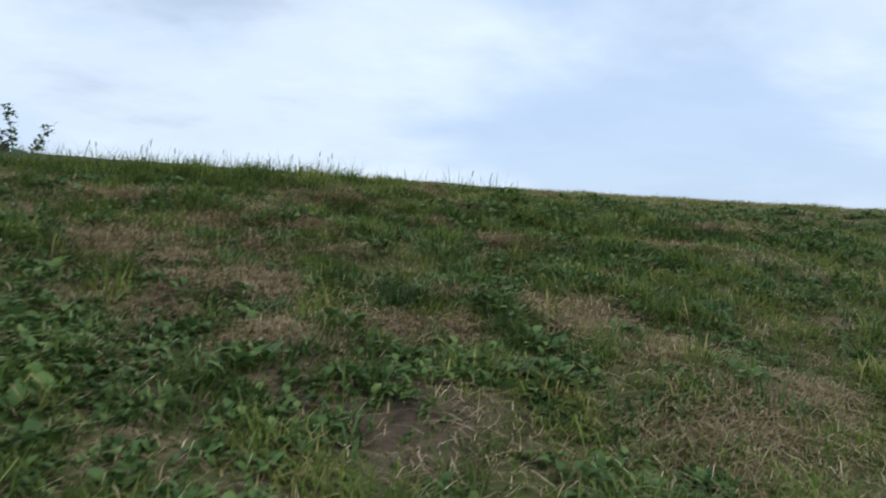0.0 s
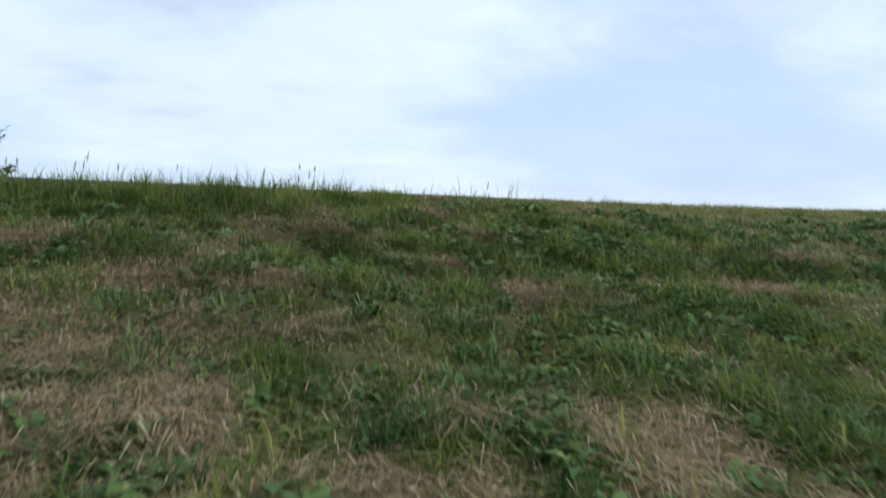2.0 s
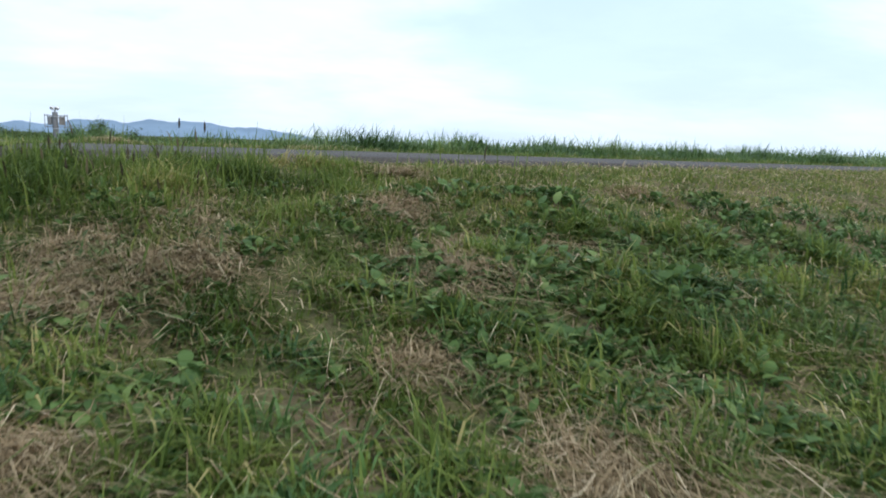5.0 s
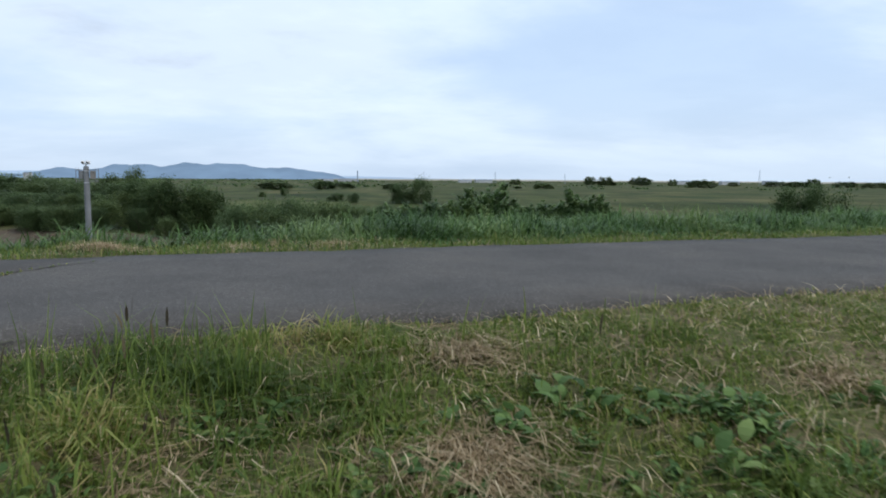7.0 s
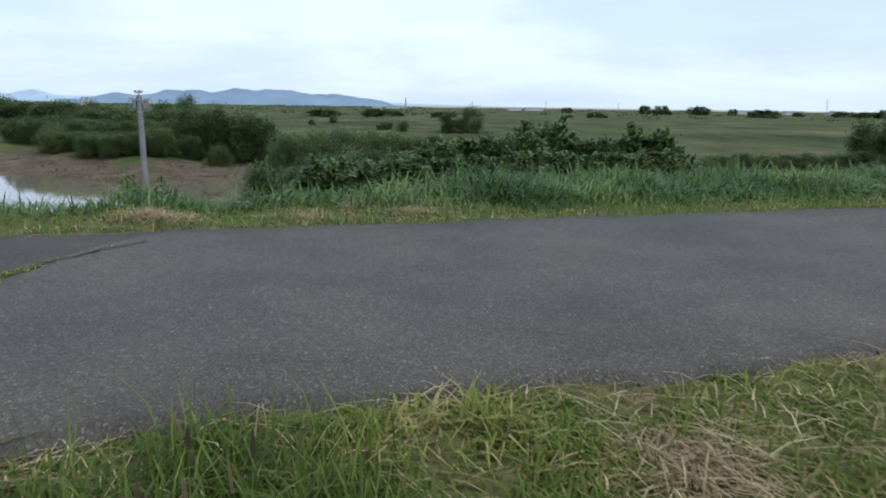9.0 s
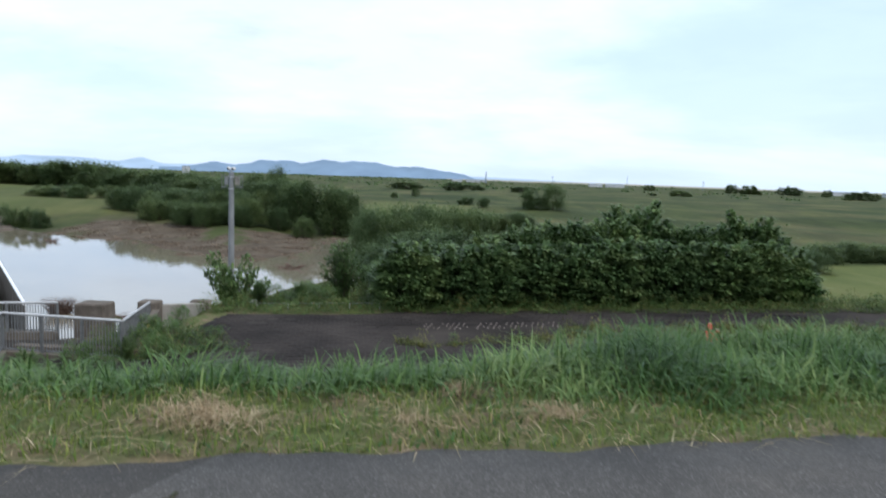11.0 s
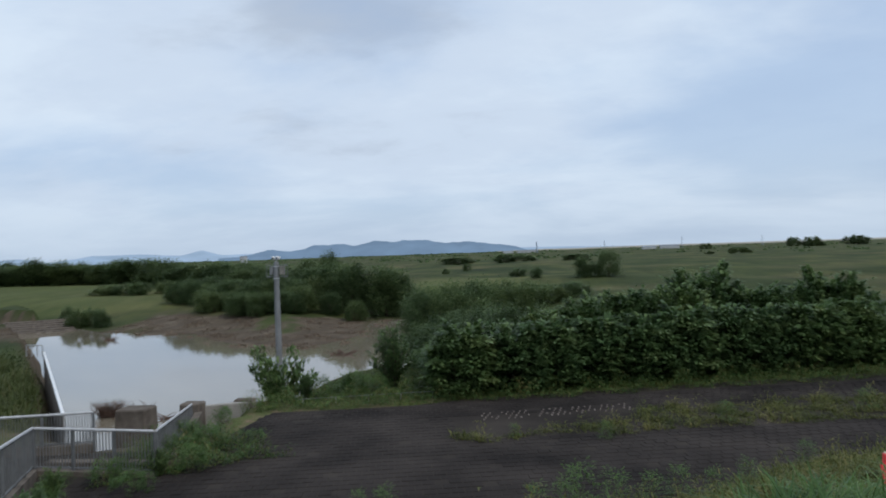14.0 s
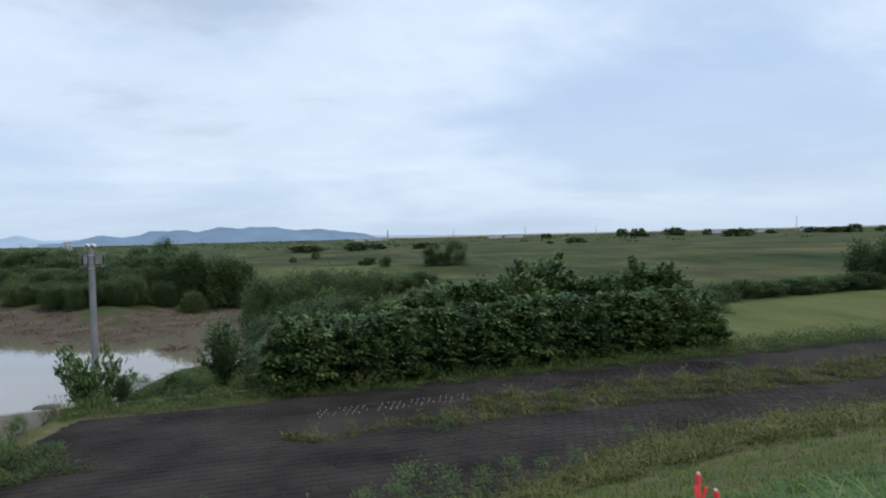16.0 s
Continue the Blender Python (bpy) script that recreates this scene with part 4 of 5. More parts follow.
def spray_bush(label, seed, size, arms, leaf, fill, material=None, group="roadside thicket"):
    """A bush of arching shoots that carry drooping broad leaves, round a leafy core."""
    ob = thing("bush", label, "bush", group=group)
    r = np.random.default_rng(seed)
    bm = bmesh.new()
    at, head, tint = [], [], []
    for i in range(arms):
        a, rise = r.uniform(0, 6.28), r.uniform(0.16, 1.0)
        out = math.sqrt(max(1 - ((rise - 0.25) / 0.82) ** 2, 0.05)) * r.uniform(0.8, 1.08)
        tip = np.array([out * math.cos(a) * size[0] / 2, out * math.sin(a) * size[1] / 2, rise * size[2] * r.uniform(0.9, 1.08)])
        mid = tip * (0.5, 0.5, 0.72)
        if i % 5 == 0:
            rod(bm, (0, 0, -0.3), mid, 0.03, 0.018, 4)
            rod(bm, mid, tip, 0.018, 0.006, 4)
        shade = r.normal(0.42, 0.18)
        for s in np.linspace(0.25, 1.0, 15):
            p = mid + (tip - mid) * s
            for _ in range(3):
                at.append(p + r.normal(0, 0.07, 3))
                head.append(a + r.normal(0, 1.2))
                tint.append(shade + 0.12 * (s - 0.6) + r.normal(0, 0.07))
    part("trunk", bm, BARK, ob)
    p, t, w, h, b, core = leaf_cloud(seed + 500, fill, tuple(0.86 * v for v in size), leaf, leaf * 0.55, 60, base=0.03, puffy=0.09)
    at, n = np.concatenate([np.array(at), p]), len(at)
    at[:, 2] = np.maximum(at[:, 2], 0.05)
    long = np.concatenate([r.uniform(0.75, 1.25, n) * leaf, t])
    wide = np.concatenate([long[:n] * r.uniform(0.42, 0.58, n), w])
    bend = np.concatenate([r.uniform(0.6, 1.7, n), b])
    # Core leaves get a darker tint, painting the shade inside the bush.
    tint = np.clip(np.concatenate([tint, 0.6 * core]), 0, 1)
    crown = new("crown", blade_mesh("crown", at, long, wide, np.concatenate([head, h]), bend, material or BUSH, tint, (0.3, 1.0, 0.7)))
    crown.parent = ob
    return ob


def thicket():
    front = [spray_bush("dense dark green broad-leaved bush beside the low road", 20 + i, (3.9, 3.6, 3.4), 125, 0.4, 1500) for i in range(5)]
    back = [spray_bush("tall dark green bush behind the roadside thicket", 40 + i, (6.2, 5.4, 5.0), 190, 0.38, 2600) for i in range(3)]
    r = random.Random(3)
    spots = []
    for i in range(11):
        u = 4.0 + i * 2.45
        spots.append((front[i % 5], u + r.uniform(-0.4, 0.4), 36.6 + (u - 3) * 0.11 + r.uniform(-0.35, 0.5), (r.uniform(0.9, 1.1) if i < 4 else r.uniform(0.78, 1.1))))
    for i, (u, k) in enumerate(((6.0, 0.62), (8.9, 0.72), (11.8, 0.82), (14.4, 0.9), (17.4, 0.92), (20.6, 1.08), (23.0, 0.88), (25.4, 0.84), (27.6, 1.0))):
        spots.append((back[i % 3], u + r.uniform(-0.3, 0.3), 40.2 + (u - 3) * 0.12 + r.uniform(-0.4, 0.6) + (3 if i == 5 else 0), k))
    used = set()
    for ob, u, v, k in spots:
        x, y = xy(u, v)
        turn = r.uniform(0, 360)
        if ob.name in used:
            more(ob, x, y, turn, k)
        else:
            used.add(ob.name)
            set_at(ob, x, y, turn, k)
    vine = spray_bush("bright green leafy vine climbing the end of the thicket", 58, (3.2, 2.2, 1.7), 70, 0.3, 300, WEED)
    set_at(vine, 20.6, 42.6)


thicket()

def branchy(name, label, seed, reach_, tall, arms, leaf, material):
    """A shrub of arching branches with leaves along each, so that its outline is spiky."""
    ob = thing(name, label, "shrub")
    r = np.random.default_rng(seed)
    bm = bmesh.new()
    at, head, drop = [], [], []
    for _ in range(arms):
        a, lean = r.uniform(0, 6.28), r.random() ** 0.7
        k = r.uniform(0.65, 1.0)
        tip = np.array([reach_ * lean * math.cos(a), reach_ * lean * math.sin(a), tall * (1.05 - 0.5 * lean ** 2)]) * k
        mid = tip * (0.45, 0.45, 0.62)
        rod(bm, (0, 0, -0.4), mid, 0.035, 0.02, 5)
        rod(bm, mid, tip, 0.02, 0.006, 5)
        for s in r.uniform(0.12, 1.03, 78):
            p = mid * (s / 0.5) if s < 0.5 else mid + (tip - mid) * (s - 0.5) / 0.5
            at.append(p + r.normal(0, 0.07 + 0.08 * (1 - s), 3) * (1, 1, 0.8))
            head.append(a + r.normal(0, 1.1))
    part("trunk", bm, BARK, ob)
    at = np.array(at)
    at[:, 2] = np.maximum(at[:, 2], 0.05)
    n = len(at)
    crown = new("crown", blade_mesh("crown", at, r.uniform(0.7, 1.25, n) * leaf, r.uniform(0.3, 0.45, n) * leaf, np.array(head), r.uniform(0.3, 1.5, n), material, np.clip(r.normal(0.4, 0.22, n), 0, 1), (0.4, 1.0, 0.7)))
    crown.parent = ob
    return ob


spiky = branchy("shrub", "spreading dark green shrub growing behind the pole", 61, 2.3, 2.8, 26, 0.26, BUSH)
set_at(spiky, -12.9, 37.4, 20, 1.15, 1.6)
dark_shrub = branchy("shrub", "dense dark green shrub beside the pond wall", 63, 1.75, 3.3, 44, 0.22, BUSH)
set_at(dark_shrub, -6.9, 38.6, 0)
low_shrub = plant("shrub", "low yellow-green shrub on the pond's near bank", "shrub", 64, (3.4, 3.0, 1.9), 1700, 0.17, 0.07, 60, WEED, 5, 0.03, base=0.03)
set_at(low_shrub, -9.3, 39.4, 0, 0.55)
for x, y, k in ((-4.6, 39.8, 1.0), (-3.4, 43.0, 1.2), (-4.2, 47.0, 1.2), (-2.6, 40.6, 0.9), (-10.6, 37.0, 0.5), (-9.0, 37.3, 0.55), (-7.9, 37.4, 0.45), (-8.2, 40.6, 0.5), (-5.2, 44.0, 0.9)):
    more(low_shrub, x, y, 70 * x, k)
# shrubs overgrowing the corner by the railing
for x, y, k, s in ((-11.3, 24.4, 0.45, 1.3), (-12.6, 25.2, 0.5, 1.35), (-11.9, 26.9, 0.5, 1.2), (-13.6, 23.2, 0.42, 1.3), (-12.2, 22.4, 0.4, 1.2), (-13.4, 28.6, 0.4, 1.2), (-11.0, 15.9, 0.4, 1.4), (-12.7, 18.6, 0.4, 1.3), (-13.9, 20.9, 0.38, 1.2), (-10.6, 28.4, 0.28, 1.0), (-13.2, 31.0, 0.38, 1.2), (-15.2, 23.0, 0.3, 1.1)):
    more(low_shrub, x, y, 50 * y, 0.85 * k, 0.8 * k * s, "leafy green shrub overgrowing the foot of the railing")

for x, y, k in ((-12.2, 24.0, 0.3), (-14.2, 21.4, 0.34), (-12.9, 19.2, 0.42), (-11.2, 16.4, 0.52), (-10.6, 15.4, 0.42), (-12.0, 17.6, 0.45), (-12.8, 27.6, 0.3), (-10.9, 35.9, 0.4), (-12.6, 36.3, 0.45), (-8.9, 36.6, 0.35)):
    more(dark_shrub, x, y, 40 * y, k, label="dark leafy shrub growing against the railing and wall")

# rank weeds standing at the foot of the bank
rank = plant("weed_plant", "tall straggling green weed at the roadside", "weed", 66, (0.8, 0.7, 1.3), 420, 0.11, 0.035, 34, WEED, 7, 0.008, group="roadside weeds", base=0.05)
set_at(rank, 1.4, 21.2, 0, 1.1)
for x, y, k in ((2.3, 20.7, 0.9), (3.4, 21.6, 0.8), (4.3, 22.4, 0.75), (0.2, 20.2, 0.7), (-3.9, 20.6, 0.7), (-4.7, 21.0, 0.55), (5.2, 22.3, 0.6), (1.0, 20.4, 0.85), (-1.6, 19.9, 0.5), (6.4, 23.2, 0.6), (8.4, 24.0, 0.65), (3.0, 28.3, 0.6), (-0.4, 28.6, 0.45), (8.0, 30.6, 0.7), (14.0, 32.2, 0.8), (17.0, 32.8, 0.9)):
    more(rank, x, y, 77 * x, k)

# far and middle trees: x, y, height, width
tree_a = plant("tree", "dark green round-crowned tree on the flood plain", "tree", 71, (5.5, 5.5, 7.0), 5200, 0.42, 0.27, 130, TREE, 5, 0.1, 0.16, "flood plain trees", base=0.1)
tree_b = plant("tree", "dark green spreading tree on the flood plain", "tree", 72, (7.0, 6.5, 6.6), 5600, 0.42, 0.27, 140, TREE, 6, 0.1, 0.16, "flood plain trees", base=0.12)
mid_shrub = plant("shrub", "dark green shrub on the flood plain", "shrub", 73, (4.6, 4.4, 3.0), 7000, 0.2, 0.14, 90, TREE, 5, 0.06, 0, "flood plain shrubs", base=0.03, puffy=0.13)
lobed_shrub = plant("shrub", "uneven dark green shrub on the flood plain", "shrub", 83, (4.4, 4.2, 3.2), 5200, 0.26, 0.17, 26, TREE, 5, 0.06, 0, "flood plain shrubs", base=0.05, puffy=0.17)
loose_shrub = plant("shrub", "loose grey-green shrub on the flood plain", "shrub", 87, (4.8, 4.0, 3.0), 4600, 0.28, 0.16, 36, TREE, 6, 0.06, 0, "flood plain shrubs", base=0.08, puffy=0.14)
far_tree = plant("tree", "distant dark tree on the flat horizon", "tree", 74, (14, 12, 8), 2600, 1.0, 0.75, 90, TREE, 4, 0.15, 0.3, "distant trees", base=0.05)
TREES, SHRUBS = [], []
r = random.Random(31)


def belt(out, b0, b1, y0, y1, top0, top1, wide, count, loose):
    """A row of trees between two bearings (x over y); top is how high they reach over the plain."""
    for i in range(count):
        s = (i + r.uniform(0.15, 0.85)) / count
        y = y0 + (y1 - y0) * s + r.uniform(-loose, loose)
        x = (b0 + (b1 - b0) * s) * y
        top = (top0 + (top1 - top0) * s) * r.uniform(0.78, 1.12)
        out.append((x, y, top + LOW - float(height(np.array([x]), np.array([y]))[0]), wide * r.uniform(0.8, 1.25)))


belt(TREES, -0.86, -0.56, 236, 226, 7.6, 7.2, 11.0, 13, 7)
belt(TREES, -0.86, -0.56, 262, 250, 7.2, 6.8, 12.0, 9, 8)
belt(TREES, -0.57, -0.45, 212, 166, 6.4, 5.8, 9.5, 8, 4)
belt(TREES, -0.46, -0.30, 164, 140, 5.6, 5.2, 7.5, 9, 4)
belt(TREES, -0.42, -0.27, 140, 126, 4.8, 4.6, 6.8, 8, 3)
TREES += [(-29.8, 116, 6.7, 6.0), (-27.2, 112, 7.0, 5.4), (-22.8, 113, 7.2, 6.0), (-21.4, 110, 6.2, 5.4), (-20.2, 112, 6.8, 5.4), (-33.5, 121, 5.6, 5.6), (-46, 163, 7.2, 5.0)]
belt(TREES, -0.50, -0.29, 131, 117, 3.5, 3.3, 5.4, 9, 4)
belt(SHRUBS, -0.52, -0.31, 122, 108, 2.6, 2.4, 4.6, 11, 4)
belt(SHRUBS, -0.48, -0.33, 110, 101, 1.6, 1.3, 4.0, 11, 3)
belt(SHRUBS, -0.71, -0.63, 106, 104, -0.3, -0.5, 3.4, 4, 2)
belt(SHRUBS, -0.66, -0.42, 150, 138, 2.2, 2.6, 6.0, 7, 7)
belt(SHRUBS, -0.155, 0.02, 78, 88, 2.0, 2.0, 4.4, 12, 2)
belt(SHRUBS, -0.14, 0.09, 90, 104, 1.9, 1.8, 4.8, 12, 3)
SHRUBS += [(-30, 108, 3.0, 4.0), (-25, 104, 2.6, 3.6), (-9, 69, 2.6, 5.2), (-6, 73, 3.2, 5.2), (-3, 76, 3.4, 5.4), (4, 104, 2.0, 6.0), (-6, 55, 2.5, 4.0), (3, 70, 2.6, 6.0), (8, 74, 2.6, 6.0), (15, 157, 3.9, 5.8), (20, 157, 5.0, 5.8), (0, 178, 1.9, 4.5), (-23, 217, 1.5, 2.5), (-19, 255, 2.1, 3.2), (4, 162, 1.9, 3.0),
           (39, 71, 1.5, 4.5), (42, 72, 1.5, 5.0), (46, 73, 1.4, 5.0), (50, 74, 1.4, 5.2), (54, 75.5, 1.4, 5.5), (60, 78, 4.3, 5.5), (64, 78, 4.6, 6.2), (35, 68, 1.6, 4.0), (57, 76, 1.5, 5), (-3, 60, 2.2, 4.4), (0, 65, 2.4, 5.2), (-1.5, 52, 2.4, 4.0), (30, 60, 1.6, 3.6), (70, 80, 1.6, 5), (76, 82, 1.6, 5)]
FAR = [(-219, 258, 6.4, 19), (-232, 262, 6.5, 19), (-99, 352, 6.0, 11), (-34, 378, 4.2, 19), (-7, 410, 5.2, 12), (3, 391, 3.4, 14), (35, 426, 3.6, 15),
       (150, 479, 4.6, 17), (131, 482, 2.2, 8), (325, 843, 13, 20), (344, 835, 13.6, 24), (385, 817, 12.5, 34), (419, 800, 10, 13), (345, 605, 9.1, 34), (480, 765, 6.5, 18), (518, 739, 7.5, 32), (537, 726, 8.4, 32), (550, 716, 12, 20), (234, 873, 9, 17), (168, 540, 4.6, 18), (347, 834, 6, 26), (577, 694, 8, 32), (610, 690, 8, 32), (-250, 300, 8, 22), (-270, 320, 8, 22)]
FAR = [(x, y, tall * (0.72 if x > 100 else 0.85), wide * (0.75 if x > 100 else 1)) for x, y, tall, wide in FAR]
r = random.Random(9)
for kinds, spots, tall0, wide0 in (((tree_a, tree_b), TREES, 6.8, 6.2), ((mid_shrub, lobed_shrub, loose_shrub), SHRUBS, 3.0, 5.2), ((far_tree,), FAR, 8.0, 13.0)):
    fresh = set(k.name for k in kinds)
    for x, y, tall, wide in spots:
        ob = kinds[r.randrange(len(kinds))]
        if ob.name in fresh:
            fresh.discard(ob.name)
            set_at(ob, x, y, r.uniform(0, 360), wide / wide0, 1.05 * tall / tall0)
        else:
            more(ob, x, y, r.uniform(0, 360), wide / wide0, 1.05 * tall / tall0)


def far_scrub():
    """Low scrub and hedges along the flat horizon, past counting."""
    n = 1100
    rr = 500 * np.exp(rng.random(n) * math.log(7))
    a = rng.uniform(-0.8, 0.72, n)
    x, y = rr * np.sin(a), rr * np.cos(a)
    keep = rng.random(n) < (0.25 + 0.75 * (ripple(x, y * 2, 240) > 0.3)) * np.where(a > 0.06, 0.4, 1.0)
    x, y, rr = x[keep], y[keep], rr[keep]
    k = 9
    m = len(x) * k
    base = np.stack([np.repeat(x, k) + rng.normal(0, 1, m) * np.repeat(rr, k) * 0.006, np.repeat(y, k) + rng.normal(0, 2, m), np.full(m, LOW)], 1)
    tall = rng.uniform(0.6, 1.3, m) * np.repeat(0.9 + rr * 0.0013, k)
    me = blade_mesh("scrub", base, tall, tall * 1.3, rng.uniform(0, 6.28, m), rng.uniform(0.0, 0.5, m), TREE, rng.random(m), profile=(1.0, 0.9, 0.6))
    stuff("far_scrub", me, "low dark scrub along the flat horizon", "scrub")


far_scrub()


# ---- the roadside sapling and stacked sheets on the crest ----
def sapling():
    ob = thing("sapling", "young leafy sapling standing on the crest", "sapling", (-5.7, 5.1, -0.1))
    bm = bmesh.new()
    r = random.Random(5)
    base = []
    for tip in ((-0.15, -0.1, 1.42), (0.45, 0.2, 1.14), (0.6, 0.27, 0.55), (-0.3, -0.15, 0.98), (-0.5, -0.1, 0.8)):
        tip = Vector(tip)
        rod(bm, (0, 0, -0.05), tip * 0.5 + Vector((0, 0, 0.1)), 0.012, 0.008, 5)
        rod(bm, tip * 0.5 + Vector((0, 0, 0.1)), tip, 0.008, 0.003, 5)
        for i in range(80):
            s = r.uniform(0.35, 1.02)
            base.append(tip * s + Vector((0, 0, 0.1 * (1 - s))) + Vector((r.gauss(0, 0.045), r.gauss(0, 0.045), r.gauss(0, 0.03))))
    part("trunk", bm, BARK, ob)
    n = len(base)
    crown = new("crown", blade_mesh("crown", np.array(base), rng.uniform(0.08, 0.14, n), rng.uniform(0.045, 0.065, n), rng.uniform(0, 6.28, n), rng.uniform(0.6, 1.5, n), TREE, rng.random(n), (0.35, 1.0, 0.7)))
    crown.parent = ob


sapling()
sheets = thing("folded_panel", "faded green folded sheet panel standing on the crest", "panel", (-5.43, 4.5, -0.08))
bm = bmesh.new()
for i in range(5):
    box(bm, -0.10 + 0.055 * i, 0.0, 0.30, 0.05, 0.03 + 0.02 * (i % 2), 0.62 - 0.02 * i, pose(0, 0, 0, 0, 0, 14 * (-1) ** i), 0.004)
part("sheet", bm, GREEN, sheets)
part("stake", rod(bmesh.new(), (0.05, 0.03, -0.1), (0.05, 0.03, 0.68), 0.012), STEEL, sheets, "grey metal stake")
board = thing("board", "dark weathered board standing beside the green panel", "board", (-5.7, 4.42, -0.08))
part("plank", box(bmesh.new(), 0, 0, 0.3, 0.22, 0.05, 0.66, None, 0.006), DARK, board)
part("post", box(bmesh.new(), 0.02, 0.05, 0.3, 0.05, 0.05, 0.7, None, 0.004), DARK, board)


# ---- camera pole ----
def camera_pole():
    z0 = -8.0
    ob = thing("camera_pole", "tall grey concrete pole carrying cameras and steel boxes", "pole", (-16.2, 46.45, z0))
    part("mast", rod(bmesh.new(), (0, 0, -0.5), (0, 0, 9.45), 0.235, 0.17, 18), POLE, ob)
    part("cap", rod(bmesh.new(), (0, 0, 9.45), (0, 0, 9.6), 0.05, 0.05), STEEL, ob, "thin steel spigot")
    for sx, s in ((-0.16, 1), (0.16, -1)):
        cam_body = part("camera_head", box(bmesh.new(), sx, -0.05, 9.72, 0.2, 0.34, 0.17, pose(0, 0, 0, -8, 0, 10 * s), 0.03), WHITE, ob, "white weatherproof camera housing")
        part("lens", rod(bmesh.new(), (sx, -0.22, 9.70), (sx, -0.28, 9.69), 0.06), BLACK, cam_body, "black glass lens")
    part("yoke", box(bmesh.new(), 0, 0, 9.6, 0.46, 0.07, 0.05, None, 0.01), STEEL, ob)
    for sx, x1 in ((-1, -0.56), (1, 0.68)):
        bm = bmesh.new()
        x0 = sx * 0.17
        for z in (8.46, 9.2):
            for y in (-0.26, 0.26):
                rod(bm, (x0, y, z), (x1, y, z), 0.022, None, 6)
            rod(bm, (x1, -0.26, z), (x1, 0.26, z), 0.022, None, 6)
        for y in (-0.26, 0.26):
            rod(bm, (x1, y, 8.36), (x1, y, 9.3), 0.022, None, 6)
        part("bracket", bm, ALU, ob)
        part("box", box(bmesh.new(), sx * (0.3 if sx < 0 else 0.42), 0, 8.86, 0.2 if sx < 0 else 0.3, 0.3, 0.56, None, 0.02), POLE if sx < 0 else CONCRETE, ob, "weathered equipment box")
    for z in (8.3, 9.1):
        part("band", rod(bmesh.new(), (0, 0, z), (0, 0, z + 0.07), 0.2, None, 16), STEEL, ob)


camera_pole()


# ---- railings, walls and rails of the outlet channel ----
def railing(name, label, a, b, tall, post_gap, bar_gap, material=ALU, top=RAIL, kerb=0.0):
    """Railing between two points on its top rail."""
    a, b = Vector(a), Vector(b)
    ob = thing(name, label, "railing", (a.x, a.y, a.z - tall), "channel railings")
    d = b - a
    turn = math.degrees(math.atan2(d.y, d.x))
    flat = math.hypot(d.x, d.y)
    slope = d.z / flat
    m = pose(0, 0, 0, 0, 0, turn)

    def at(s, z):
        p = m @ Vector((s * flat, 0, 0))
        return Vector((p.x, p.y, tall + slope * s * flat + z))

    part("top_rail", rod(bmesh.new(), at(0, 0), at(1, 0), 0.05, None, 8), top, ob, "bright top rail")
    part("bottom_rail", rod(bmesh.new(), at(0, -tall + 0.14), at(1, -tall + 0.14), 0.028, None, 6), material, ob)
    if kerb:
        foot = bmesh.new()
        lo, hi = -tall - kerb, -tall + 0.06
        corners = [foot.verts.new(at(s, z) + m.to_3x3() @ Vector((0, w, 0))) for s in (0, 1) for w in (-0.16, 0.16) for z in (lo, hi)]
        for f in ((0, 1, 3, 2), (4, 6, 7, 5), (0, 4, 5, 1), (2, 3, 7, 6), (1, 5, 7, 3), (0, 2, 6, 4)):
            foot.faces.new([corners[i] for i in f])
        part("kerb", foot, OLDCONCRETE, ob, "stained concrete kerb")
    n = max(1, round(flat / post_gap))
    for i in range(n + 1):
        p = at(i / n, 0)
        part("post", box(bmesh.new(), p.x, p.y, p.z - tall / 2 - 0.12, 0.085, 0.085, tall + 0.2, m, 0.008), material, ob)
    k = max(2, round(flat / bar_gap))
    shared = None
    for i in range(1, k):
        p = at(i / k, 0)
        if shared is None:
            shared = part("baluster", box(bmesh.new(), 0, 0, -tall / 2 + 0.05, 0.024, 0.024, tall - 0.2, m), material, ob)
            shared.location = p
        else:
            c = new("baluster", shared.data)
            c.parent, c.location = ob, p
    return ob


railing("railing", "grey aluminium railing running down the slope", (-8.3, 9.75, -1.64), (-16.8, 24.05, -3.85), 1.45, 1.9, 0.24, kerb=0.9)
railing("railing", "grey aluminium railing across the outlet channel", (-16.75, 24.05, -3.85), (-12.35, 24.0, -3.95), 1.45, 1.5, 0.115, kerb=0.3)
railing("railing", "grey aluminium railing descending beside the channel wall", (-12.3, 24.05, -3.95), (-15.2, 32.2, -4.9), 1.2, 1.8, 0.15, kerb=0.3)
railing("railing", "pale grey mesh railing behind the channel", (-16.5, 26.95, -4.0), (-31.0, 23.4, -4.0), 1.25, 1.9, 0.1, kerb=0.3)


def wall(name, label, a, b, thick, z0, z1, material, cap=None):
    a, b = Vector((*a, 0)), Vector((*b, 0))
    d = b - a
    m = pose(0, 0, 0, 0, 0, math.degrees(math.atan2(d.y, d.x)))
    mid = (a + b) / 2
    ob = thing(name, label, "wall", (mid.x, mid.y, z0))
    part("body", box(bmesh.new(), 0, 0, (z1 - z0) / 2, d.length, thick, z1 - z0, m, 0.03), material, ob)
    if cap:
        part("coping", box(bmesh.new(), 0, 0, z1 - z0 + 0.06, d.length + 0.04, thick + 0.06, 0.1, m, 0.02), cap, ob, "pale coping")
    return ob


